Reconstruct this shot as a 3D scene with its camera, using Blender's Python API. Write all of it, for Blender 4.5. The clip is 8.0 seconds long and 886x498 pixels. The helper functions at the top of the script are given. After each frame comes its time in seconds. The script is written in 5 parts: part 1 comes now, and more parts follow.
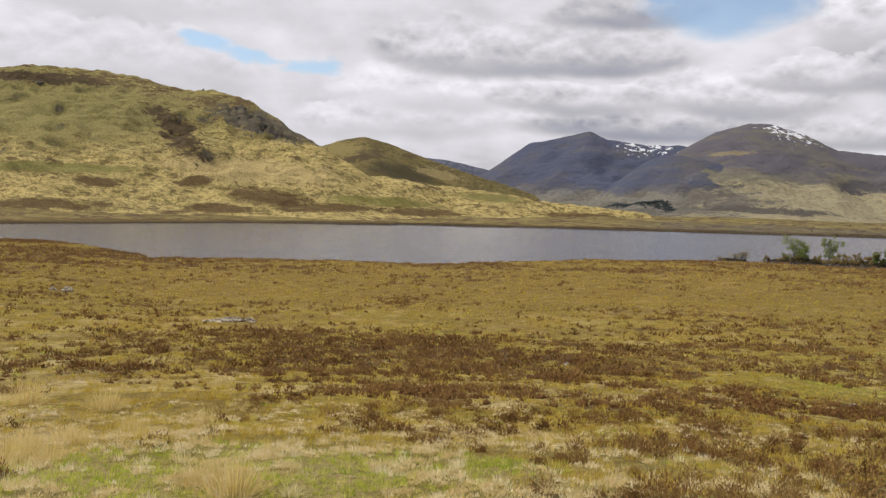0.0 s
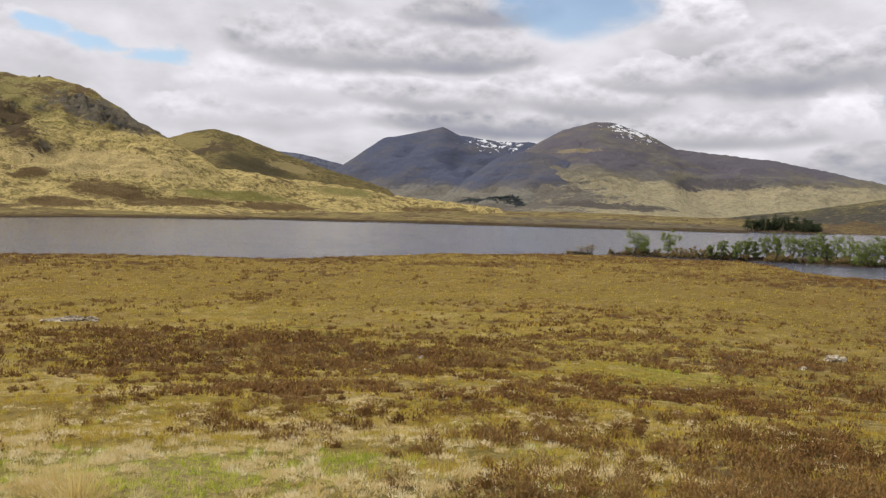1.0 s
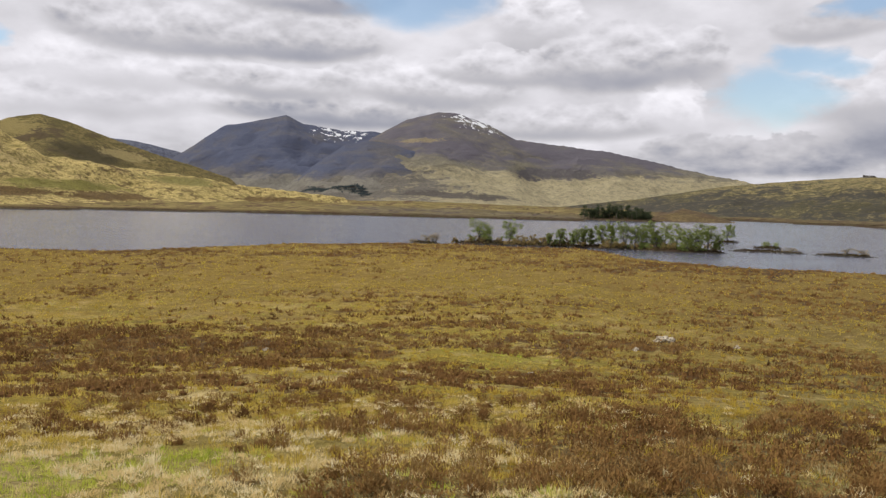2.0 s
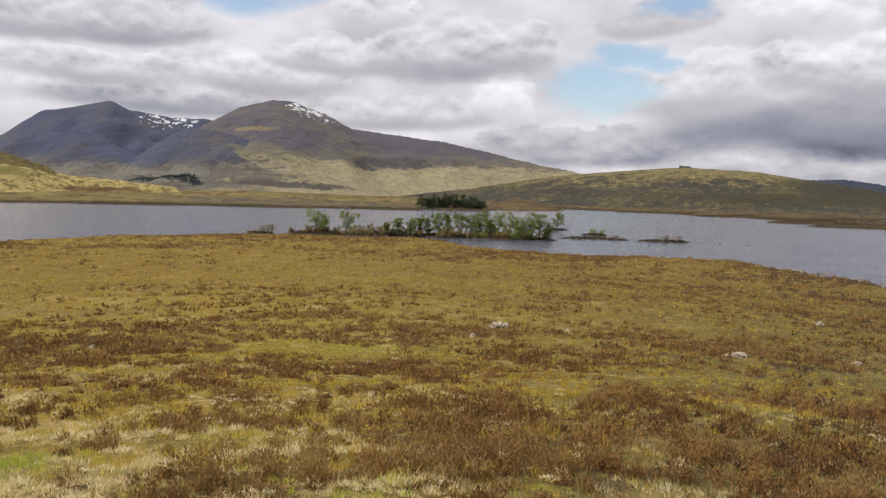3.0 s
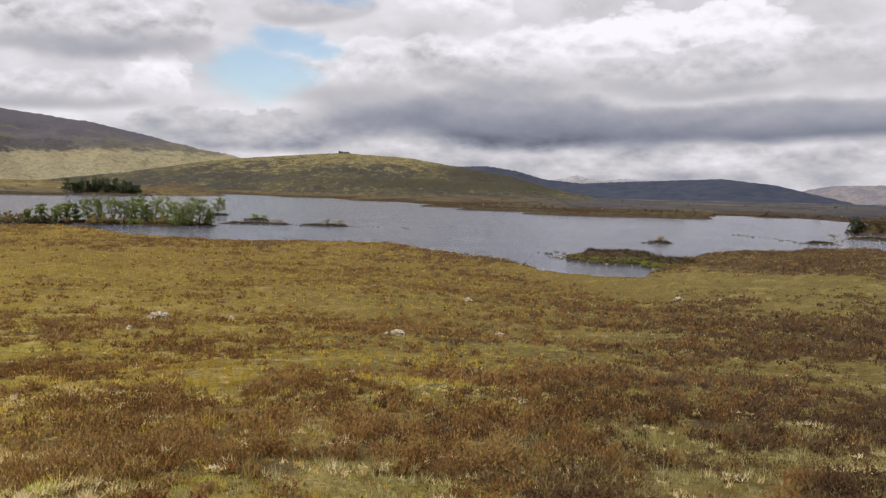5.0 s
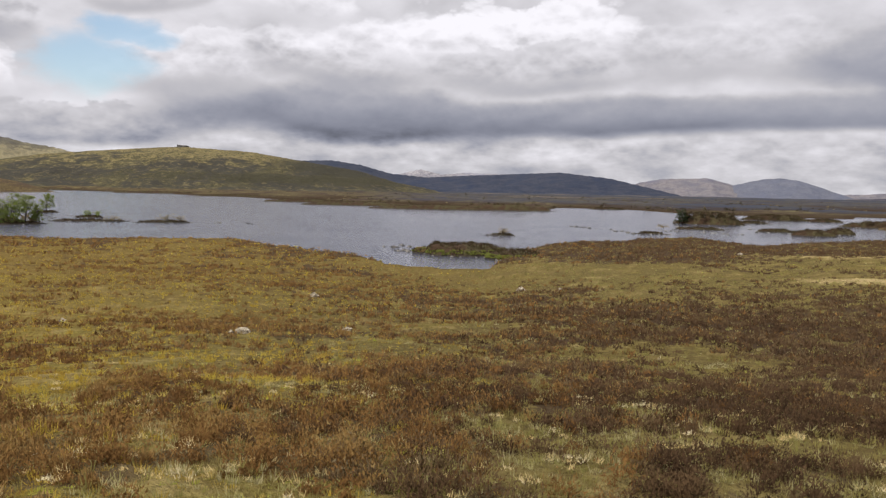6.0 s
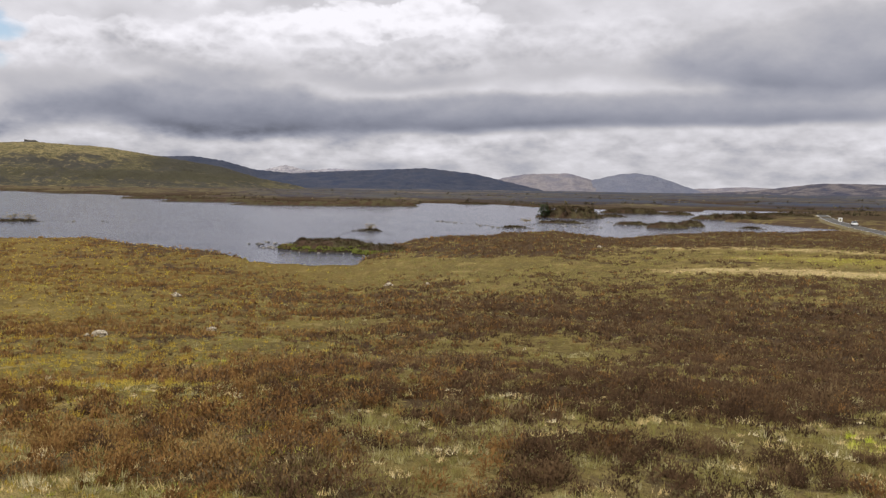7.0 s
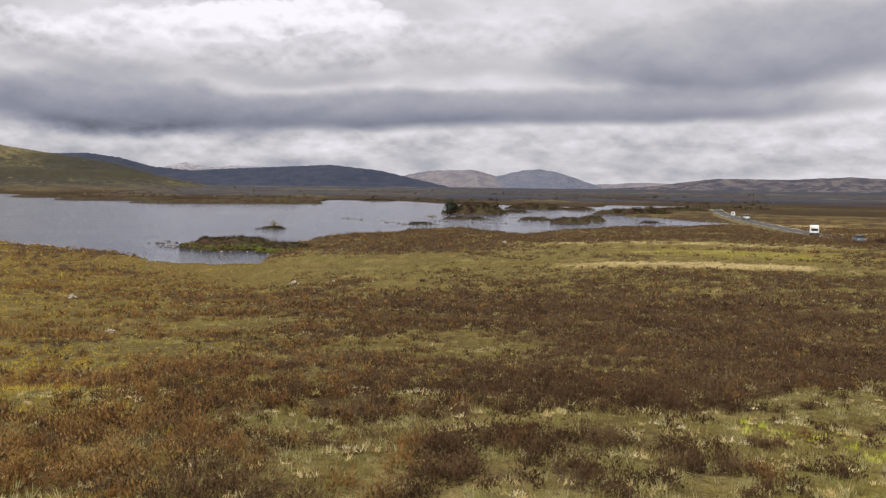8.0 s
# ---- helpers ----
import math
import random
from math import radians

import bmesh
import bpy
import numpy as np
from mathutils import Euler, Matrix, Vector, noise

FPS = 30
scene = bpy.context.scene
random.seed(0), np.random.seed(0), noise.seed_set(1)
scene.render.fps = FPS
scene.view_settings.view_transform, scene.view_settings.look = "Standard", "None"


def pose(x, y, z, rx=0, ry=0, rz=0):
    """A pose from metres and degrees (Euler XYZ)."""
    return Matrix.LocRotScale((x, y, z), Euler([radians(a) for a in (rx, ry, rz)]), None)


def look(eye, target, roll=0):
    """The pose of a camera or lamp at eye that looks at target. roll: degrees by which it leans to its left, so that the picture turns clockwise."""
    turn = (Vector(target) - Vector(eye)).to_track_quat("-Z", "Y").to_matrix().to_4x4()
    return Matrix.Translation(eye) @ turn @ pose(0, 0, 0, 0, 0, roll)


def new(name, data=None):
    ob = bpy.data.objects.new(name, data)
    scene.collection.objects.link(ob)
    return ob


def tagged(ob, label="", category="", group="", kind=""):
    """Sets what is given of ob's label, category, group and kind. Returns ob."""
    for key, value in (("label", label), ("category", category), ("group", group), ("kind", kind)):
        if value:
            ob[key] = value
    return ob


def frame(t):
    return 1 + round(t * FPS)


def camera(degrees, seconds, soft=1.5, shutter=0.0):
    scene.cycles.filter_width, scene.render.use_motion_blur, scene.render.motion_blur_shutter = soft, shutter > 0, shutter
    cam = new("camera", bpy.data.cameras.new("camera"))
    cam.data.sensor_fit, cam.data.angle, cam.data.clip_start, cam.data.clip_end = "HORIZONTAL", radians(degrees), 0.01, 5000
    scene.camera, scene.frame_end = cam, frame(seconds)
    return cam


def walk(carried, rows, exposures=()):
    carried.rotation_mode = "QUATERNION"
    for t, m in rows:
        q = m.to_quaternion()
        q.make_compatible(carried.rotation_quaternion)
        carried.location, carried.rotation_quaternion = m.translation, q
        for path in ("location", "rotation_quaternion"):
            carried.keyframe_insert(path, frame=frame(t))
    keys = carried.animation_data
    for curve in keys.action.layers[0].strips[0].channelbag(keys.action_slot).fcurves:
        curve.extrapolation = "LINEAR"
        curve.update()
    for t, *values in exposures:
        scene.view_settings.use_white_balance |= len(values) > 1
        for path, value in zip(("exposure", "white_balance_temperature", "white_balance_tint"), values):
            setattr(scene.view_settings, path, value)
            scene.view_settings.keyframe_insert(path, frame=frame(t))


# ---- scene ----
# ---- camera: a standing turn to the right at eye height on a roadside knoll ----
EYE = 11.0
cam = camera(51.4, 8.0, soft=1.35)
ROWS = [(0.0, 87.70, -1.58, 0.06), (0.5, 87.69, -1.71, -4.48), (1.0, 87.62, -1.74, -8.98), (1.5, 87.45, -1.67, -13.57),
        (3.0, 86.85, -1.46, -28.70), (3.5, 86.71, -1.36, -33.32), (4.0, 86.55, -1.39, -38.67), (4.5, 86.44, -1.54, -44.20),
        (5.0, 86.44, -1.51, -49.50), (6.5, 86.22, -1.05, -63.40), (7.0, 86.18, -0.94, -67.37), (7.5, 86.11, -0.84, -70.70),
        (8.0, 86.05, -0.68, -73.24)]
walk(cam, [(t, pose(0, 0, EYE, rx, ry, rz)) for t, rx, ry, rz in ROWS])

# ---- sky, clouds and sun ----
SUN_AZ, SUN_EL = -75.0, 48.0  # degrees; azimuth from +y towards +x


def direction(az, el):
    a, e = radians(az), radians(el)
    return Vector((math.sin(a) * math.cos(e), math.cos(a) * math.cos(e), math.sin(e)))


class Nodes:
    """Short ways to add and join shader nodes."""

    def __init__(self, tree):
        self.tree = tree
        tree.nodes.clear()

    def add(self, kind, **values):
        n = self.tree.nodes.new(kind)
        for k, v in values.items():
            setattr(n, k, v)
        return n

    def put(self, socket, value):
        if isinstance(value, bpy.types.NodeSocket):
            self.tree.links.new(value, socket)
        elif isinstance(value, (tuple, list)) and len(value) == 3 and socket.type == "RGBA":
            socket.default_value = (*value, 1)
        else:
            socket.default_value = value

    def math(self, op, a, b=0.0, c=0.0, clamp=False):
        n = self.add("ShaderNodeMath", operation=op, use_clamp=clamp)
        for s, v in zip(n.inputs, (a, b, c)):
            self.put(s, v)
        return n.outputs[0]

    def vmath(self, op, a, b=(0, 0, 0)):
        n = self.add("ShaderNodeVectorMath", operation=op)
        self.put(n.inputs[0], a)
        self.put(n.inputs[1], b)
        return n.outputs["Value"] if op in ("DOT_PRODUCT", "LENGTH", "DISTANCE") else n.outputs[0]

    def mix(self, fac, a, b):
        n = self.add("ShaderNodeMix", data_type="RGBA")
        self.put(n.inputs[0], fac)
        self.put(n.inputs[6], a)
        self.put(n.inputs[7], b)
        return n.outputs[2]

    def step(self, value, low, high, to_low=0.0, to_high=1.0):
        n = self.add("ShaderNodeMapRange", interpolation_type="SMOOTHSTEP")
        for s, v in zip(n.inputs, (value, low, high, to_low, to_high)):
            self.put(s, v)
        return n.outputs[0]

    def noise(self, vector, scale, detail=4.0, rough=0.55, distort=0.0):
        n = self.add("ShaderNodeTexNoise")
        self.put(n.inputs["Vector"], vector)
        n.inputs["Scale"].default_value = scale
        n.inputs["Detail"].default_value = detail
        n.inputs["Roughness"].default_value = rough
        n.inputs["Distortion"].default_value = distort
        return n.outputs["Fac"]

    def scaled(self, vector, s, shift=(0, 0, 0), tip=0.0):
        n = self.add("ShaderNodeMapping")
        self.put(n.inputs["Vector"], vector)
        n.inputs["Scale"].default_value = s
        n.inputs["Location"].default_value = shift
        n.inputs["Rotation"].default_value = (0, radians(tip), 0)
        return n.outputs[0]

    def coords(self, name="Object"):
        return self.add("ShaderNodeTexCoord").outputs[name]


world = bpy.data.worlds.new("sky")
scene.world = world
world.use_nodes = True
N = Nodes(world.node_tree)
sky = N.add("ShaderNodeTexSky", sky_type="NISHITA", sun_disc=False, sun_elevation=radians(SUN_EL), sun_rotation=radians(SUN_AZ), air_density=1.0,
            dust_density=0.6, ozone_density=1.5)
way = N.vmath("NORMALIZE", N.coords("Generated"))
sep = N.add("ShaderNodeSeparateXYZ")
N.put(sep.inputs[0], way)
heading = N.math("MULTIPLY", N.math("ARCTAN2", sep.outputs[0], sep.outputs[1]), 180 / math.pi)
height = N.math("MULTIPLY", N.math("ARCSINE", sep.outputs[2]), 180 / math.pi)
lay = N.scaled(way, (1, 1, 2.0))
billow = N.noise(lay, 10.0, 8.0, 0.50, 0.0)
drift = N.noise(lay, 4.0, 6.0, 0.5, 0.2)
wisp = N.noise(N.scaled(way, (1, 1, 2.0), (3, 1, 2)), 20.0, 7.0, 0.55, 0.3)


def puffs(lift, size, detail):
    """Heaped round lobes, from 0 between them to 1 at their middles; lift: degrees by which the lobes are moved up."""
    flat = N.add("ShaderNodeCombineXYZ")
    N.put(flat.inputs[0], N.math("ADD", heading, N.math("MULTIPLY", N.math("SUBTRACT", wisp, 0.5), 1.6)))
    N.put(flat.inputs[1], N.math("MULTIPLY", N.math("SUBTRACT", height, lift), 1.7))
    v = N.add("ShaderNodeTexVoronoi", voronoi_dimensions="2D", feature="SMOOTH_F1", normalize=True)
    N.put(v.inputs["Vector"], flat.outputs[0])
    for key, value in (("Scale", 1.0 / size), ("Detail", detail), ("Roughness", 0.55), ("Lacunarity", 2.1), ("Smoothness", 0.35)):
        v.inputs[key].default_value = value
    return N.math("SUBTRACT", 1.0, N.math("MULTIPLY", v.outputs["Distance"], 1.5))


heap, heap_below = puffs(0.0, 3.0, 3.0), puffs(0.5, 3.0, 2.0)
lit = N.math("SUBTRACT", heap_below, heap)  # positive on the upper side of each lobe
az_bent = N.math("ADD", heading, N.math("MULTIPLY", N.math("SUBTRACT", drift, 0.5), 9.0))
# cloud masses, far and low ones first: heading, height, half-width, half-height in degrees, brightness of base and top
CLOUDS = [(76, 2.3, 36, 2.0, 0.46, 0.66), (47, 2.5, 9, 1.0, 0.50, 0.66), (38, 3.4, 8, 1.5, 0.34, 0.58), (14, 5.5, 13, 1.2, 0.28, 0.64), (-2, 5.8, 7, 1.7, 0.52, 0.82),
          (26, 5.3, 8, 1.2, 0.38, 0.74), (33, 6.2, 2.8, 1.8, 0.60, 0.88), (0, 7.6, 7, 1.8, 0.58, 0.86), (8, 7.0, 6, 1.2, 0.40, 0.76), (18, 7.4, 7, 1.6, 0.38, 0.80),
          (69, 4.5, 12, 1.4, 0.17, 0.40), (84, 4.8, 15, 1.2, 0.25, 0.44), (54, 4.4, 13, 2.1, 0.14, 0.40), (44, 7.0, 5.2, 2.0, 0.44, 0.80), (53, 8.0, 7, 2.2, 0.38, 0.82)]
CLOUDS += [(-19, 8.5, 9, 2.4, 0.56, 0.76), (-20, 12.2, 12, 1.6, 0.58, 0.72), (5, 10.2, 10, 2.0, 0.38, 0.72), (10, 9.6, 5, 1.3, 0.34, 0.64), (11, 12.2, 5, 1.2, 0.32, 0.62),
           (24, 11.5, 3.4, 2.4, 0.44, 0.92), (23, 8.6, 5, 1.2, 0.40, 0.76), (30.5, 9.2, 6, 2.0, 0.34, 0.74), (41, 10.8, 3, 1.0, 0.44, 0.64), (49.5, 11.0, 5, 1.8, 0.60, 0.90),
           (59, 10.0, 3, 1.4, 0.40, 0.68), (63, 9.2, 9, 2.6, 0.58, 0.94), (65, 7.4, 7, 1.6, 0.42, 0.68), (78, 8.4, 9, 2.2, 0.48, 0.70), (91, 8.0, 12, 3.0, 0.25, 0.48)]
tone = N.math("ADD", 0.72, N.math("MULTIPLY", N.math("SUBTRACT", billow, 0.5), 0.5))
for az, el, wide, tall, dark, bright in CLOUDS:
    u = N.math("DIVIDE", N.math("SUBTRACT", az_bent, az), wide)
    heaped = bright > 0.5
    calm = N.math("ADD", height, N.math("MULTIPLY", N.math("SUBTRACT", drift, 0.5), 1.7 * tall))
    foot = N.math("DIVIDE", N.math("SUBTRACT", calm, el), tall)
    up = N.step(foot, -0.7, 0.25)
    bent = N.math("SUBTRACT", calm, N.math("MULTIPLY", N.math("MULTIPLY", N.math("SUBTRACT", heap, 0.55), up), min(2.2, 1.1 * tall) if heaped else 0.3 * tall))
    v = N.math("DIVIDE", N.math("SUBTRACT", bent, el), tall)
    d = N.math("ADD", N.math("MULTIPLY", v, v), N.math("MULTIPLY", u, u))
    crown, under = N.step(d, 0.70, 1.08, 1.0, 0.0), N.step(d, 0.30, 1.25, 1.0, 0.0)
    mask = N.math("ADD", N.math("MULTIPLY", crown, up), N.math("MULTIPLY", under, N.math("SUBTRACT", 1.0, up))) if heaped else under
    own = N.step(v, -0.95, 0.75, 0.03 + dark * 1.08, bright * 1.05)
    own = N.math("ADD", own, N.math("MULTIPLY", N.math("MULTIPLY", lit, up), 0.85 * (bright - dark) + 0.05 if heaped else 0.05))
    n = N.add("ShaderNodeMix", data_type="FLOAT")
    for sock, value in zip((n.inputs[0], n.inputs[2], n.inputs[3]), (mask, tone, own)):
        N.put(sock, value)
    tone = n.outputs[0]
tone = N.math("ADD", tone, N.math("MULTIPLY", N.math("SUBTRACT", wisp, 0.5), 0.10))
tone = N.math("ADD", tone, N.math("MULTIPLY", N.math("SUBTRACT", billow, 0.5), 0.18))
# thin broken rows low over the horizon
rows = N.noise(N.scaled(way, (1, 1, 3.0), (9, 4, 7)), 17.0, 7.0, 0.56, 0.0)
tone = N.math("ADD", tone, N.math("MULTIPLY", N.math("SUBTRACT", rows, 0.5), N.step(height, 2.4, 4.2, 0.85, 0.0)))
tone = N.math("MAXIMUM", N.math("MINIMUM", tone, 0.98), 0.13)
com = N.add("ShaderNodeCombineColor")
for sock, k in zip(com.inputs, (0.985, 0.965, 1.0)):
    N.put(sock, N.math("MULTIPLY", tone, k))
tint = N.mix(N.step(tone, 0.18, 0.6), (0.92, 0.99, 1.20), (1.0, 1.0, 1.025))
cloud = N.vmath("MULTIPLY", com.outputs[0], tint)
# blue openings
GAPS = [(-14.5, 9.6, 1.7, 0.6), (-12.3, 9.1, 1.9, 0.4), (-8.4, 8.8, 1.8, 0.55), (16.8, 12.4, 4.6, 1.4), (13.4, 12.8, 1.6, 0.6), (38.1, 7.0, 3.5, 1.7),
        (39.9, 8.8, 2.6, 0.8), (42.4, 11.6, 2.3, 0.8)]
open_sky = None
for az, el, wide, tall in GAPS:
    u = N.math("DIVIDE", N.math("SUBTRACT", N.math("ADD", heading, N.math("MULTIPLY", N.math("SUBTRACT", wisp, 0.5), 5.0)), az), wide)
    v = N.math("DIVIDE", N.math("SUBTRACT", N.math("ADD", height, N.math("MULTIPLY", N.math("SUBTRACT", billow, 0.5), 3.5)), el), tall)
    one = N.step(N.math("ADD", N.math("MULTIPLY", u, u), N.math("MULTIPLY", v, v)), 0.1, 1.6, 1.0, 0.0)
    open_sky = one if open_sky is None else N.math("MAXIMUM", open_sky, one)
clear = N.vmath("MULTIPLY", sky.outputs[0], (0.14, 0.14, 0.14))
mixed = N.mix(N.math("MULTIPLY", open_sky, 0.86), cloud, clear)
bg = N.add("ShaderNodeBackground")
N.put(bg.inputs[0], mixed)
bg.inputs[1].default_value = 1.0
out = N.add("ShaderNodeOutputWorld")
N.tree.links.new(bg.outputs[0], out.inputs[0])

sun = new("sun", bpy.data.lights.new("sun", "SUN"))
sun.data.energy, sun.data.angle, sun.data.color = 3.1, radians(2.0), (1.0, 0.94, 0.84)
sun.matrix_world = look(direction(SUN_AZ, SUN_EL) * 100, (0, 0, 0))


# ---- materials ----
def material(name, rough=0.9, spec=0.25):
    m = bpy.data.materials.new(name)
    m.use_nodes = True
    n = Nodes(m.node_tree)
    b = n.add("ShaderNodeBsdfPrincipled")
    b.inputs["Roughness"].default_value = rough
    b.inputs["Specular IOR Level"].default_value = spec
    n.tree.links.new(b.outputs[0], n.add("ShaderNodeOutputMaterial").inputs[0])
    return m, n, b


def relief(n, b, height, strength, distance):
    k = n.add("ShaderNodeBump")
    k.inputs["Strength"].default_value, k.inputs["Distance"].default_value = strength, distance
    n.put(k.inputs["Height"], height)
    n.put(b.inputs["Normal"], k.outputs[0])


STRAW, GREEN, OLIVE = (0.66, 0.52, 0.27), (0.285, 0.226, 0.046), (0.325, 0.23, 0.052)
HEATHER, PEAT = (0.105, 0.062, 0.030), (0.06, 0.042, 0.028)


def attr(n, name):
    return n.add("ShaderNodeAttribute", attribute_name=name).outputs["Fac"]


def moor_material():
    m, n, b = material("moor turf", 1.0, 0.0)
    p = n.coords()
    a2, a3, a4 = n.noise(p, 0.45, 5, 0.6), n.noise(p, 5.0, 5, 0.65), n.noise(p, 0.035, 5, 0.6)
    grass = n.mix(n.step(n.math("ADD", n.math("MULTIPLY", a2, 0.5), n.math("MULTIPLY", a4, 0.5)), 0.44, 0.58), OLIVE, GREEN)
    grass = n.mix(n.math("MULTIPLY", attr(n, "lush"), 0.85), grass, (0.31, 0.285, 0.055))
    grass = n.mix(n.math("MULTIPLY", attr(n, "straw"), n.step(a3, 0.3, 0.6, 0.5, 1.0)), grass, STRAW)
    grass = n.mix(n.step(a3, 0.46, 0.70, 0.0, 0.7), grass, (0.15, 0.105, 0.042))
    grass = n.mix(n.step(n.noise(n.scaled(p, (1, 1, 1), (40, 9, 0)), 0.14, 6, 0.65), 0.46, 0.62, 0.0, 0.55), grass, (0.17, 0.115, 0.05))
    # east: turf colours darkened to the right, cloud shade put into the colour
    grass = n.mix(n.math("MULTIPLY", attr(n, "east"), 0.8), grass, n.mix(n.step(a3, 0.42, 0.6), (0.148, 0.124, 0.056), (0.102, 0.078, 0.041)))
    grass = n.mix(n.math("MULTIPLY", attr(n, "sere"), n.step(a2, 0.35, 0.65, 0.45, 0.85)), grass, (0.185, 0.122, 0.038))
    fine = n.noise(p, 1.9, 6, 0.7)
    grass = n.mix(n.step(fine, 0.5, 0.66, 0.0, 0.6), grass, (0.12, 0.086, 0.036))
    grass = n.mix(n.step(fine, 0.5, 0.34, 0.0, 0.45), grass, (0.36, 0.29, 0.12))
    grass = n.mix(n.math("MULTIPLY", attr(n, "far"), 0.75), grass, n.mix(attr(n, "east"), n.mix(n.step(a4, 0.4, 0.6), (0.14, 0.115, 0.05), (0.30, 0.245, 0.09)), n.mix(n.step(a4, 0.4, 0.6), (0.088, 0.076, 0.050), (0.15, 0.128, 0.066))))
    patch = n.math("ADD", attr(n, "heather"), n.math("MULTIPLY", n.math("SUBTRACT", a2, 0.5), 1.0))
    patch = n.math("ADD", patch, n.math("MULTIPLY", n.math("SUBTRACT", a3, 0.5), 0.9))
    patch = n.math("ADD", patch, n.math("MULTIPLY", n.math("SUBTRACT", a4, 0.5), n.step(attr(n, "far"), 0.0, 1.0, 0.3, 1.5)))
    patch = n.math("SUBTRACT", patch, n.math("MULTIPLY", attr(n, "far"), n.step(attr(n, "east"), 0.0, 0.5, 0.24, 0.20)))
    # heather ground has a darker eastern copy for the same cloud shade
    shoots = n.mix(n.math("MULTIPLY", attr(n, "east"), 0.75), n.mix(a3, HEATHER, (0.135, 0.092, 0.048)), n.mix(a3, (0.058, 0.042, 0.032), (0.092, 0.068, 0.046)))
    c = n.mix(n.step(patch, 0.40, 0.66), grass, shoots)
    # thatch under the near blades, darkened to imitate shade in the gaps
    c = n.mix(n.math("MULTIPLY", attr(n, "thatch_shade"), n.step(fine, 0.35, 0.6, 0.75, 0.45)), c, n.mix(a3, (0.11, 0.092, 0.036), (0.31, 0.255, 0.11)))
    # cloud shade and haze painted dark blue with the woods, sunlit patches pale
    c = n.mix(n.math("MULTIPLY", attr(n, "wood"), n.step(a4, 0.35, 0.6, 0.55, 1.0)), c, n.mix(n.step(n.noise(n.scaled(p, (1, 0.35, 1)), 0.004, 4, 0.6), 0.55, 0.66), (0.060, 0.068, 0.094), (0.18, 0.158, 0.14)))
    c = n.mix(attr(n, "peat"), c, PEAT)
    n.put(b.inputs["Base Color"], c)
    relief(n, b, n.math("ADD", a3, n.math("MULTIPLY", a2, 2.0)), 0.9, 0.25)
    return m


def hill_material(name, grass, green, heath, rock, size, dark=0.5, crag=0.78, snow=None, zone=None, foot=0.0, soft=0.07, tip=0.0, patches=(), strokes=0.0, grain=0.75):
    """patches: (x, z, half-width, half-height, lean, colour), coloured areas on the hillside, some of them painted
    shade.
    """
    m, n, b = material(name, 0.95, 0.08)
    p = n.coords()
    a1 = n.noise(n.scaled(p, (1, 1, 2.2), (0, 0, 0), tip), 1.0 / size, 7, 0.6, 0.4)
    a2 = n.noise(n.scaled(p, (1, 1, 3.2), (31, 7, 0), tip), 4.5 / size, 8, 0.65, 0.3)
    a3 = n.noise(p, 20.0 / size, 6, 0.7)
    pick = a2
    if zone:
        q0 = n.add("ShaderNodeSeparateXYZ")
        n.put(q0.inputs[0], p)
        pick = n.math("ADD", a2, n.step(q0.outputs[2], zone[0], zone[1], -2.2 * zone[2], 2.2 * zone[2]))
    c = n.mix(n.step(pick, 0.40, 0.60), grass, green)
    c = n.mix(n.step(a3, 0.47, 0.58, 0.0, grain), c, tuple(v * 0.55 for v in green))
    a4 = n.noise(n.scaled(p, (1, 1, 2.0), (5, 3, 1)), 75.0 / size, 6, 0.7)
    c = n.mix(n.step(a4, 0.53, 0.58, 0.0, 0.95 * grain), c, tuple(v * 0.8 for v in heath))
    c = n.mix(n.step(a4, 0.45, 0.38, 0.0, 0.55 * grain), c, tuple(v * 1.35 for v in grass))
    h = n.math("ADD", n.math("MULTIPLY", a1, 0.6), n.math("MULTIPLY", a2, 0.4))
    if zone:
        q = n.add("ShaderNodeSeparateXYZ")
        n.put(q.inputs[0], p)
        h = n.math("ADD", h, n.step(q.outputs[2], zone[0], zone[1], -zone[2], zone[2]))
        h = n.math("ADD", h, n.step(q.outputs[2], 2.0, 30.0, foot, 0.0))
    c = n.mix(n.step(h, dark, dark + soft), c, n.mix(a3, heath, tuple(v * 1.5 for v in heath)))
    if strokes:
        a5 = n.noise(n.scaled(p, (1, 1, 2.6), (3, 17, 5), tip), 9.0 / size, 6, 0.68, 0.3)
        c = n.mix(n.step(a5, 0.545, 0.60, 0.0, strokes), c, n.mix(a3, heath, tuple(v * 1.6 for v in heath)))
        c = n.mix(n.step(a5, 0.44, 0.38, 0.0, 0.6 * strokes), c, tuple(v * 1.2 for v in grass))
    q1 = n.add("ShaderNodeSeparateXYZ")
    n.put(q1.inputs[0], p)
    for px, pz, wide, tall, lean, colour in patches:
        v = n.math("DIVIDE", n.math("SUBTRACT", q1.outputs[2], pz), tall)
        u = n.math("SUBTRACT", n.math("DIVIDE", n.math("SUBTRACT", q1.outputs[0], px), wide), n.math("MULTIPLY", v, lean * tall / wide))
        d = n.math("ADD", n.math("MULTIPLY", u, u), n.math("MULTIPLY", v, v))
        d = n.math("ADD", d, n.math("ADD", n.math("MULTIPLY", n.math("SUBTRACT", a2, 0.5), 4.5), n.math("MULTIPLY", n.math("SUBTRACT", a3, 0.5), 4.5)))
        d = n.math("ADD", d, n.math("MULTIPLY", n.math("SUBTRACT", a4, 0.5), 2.6))
        c = n.mix(n.step(d, 0.75, 1.1, 0.95, 0.0), c, n.mix(n.step(a4, 0.42, 0.6), colour, tuple(k * 0.62 for k in colour)))
    geo = n.add("ShaderNodeNewGeometry")
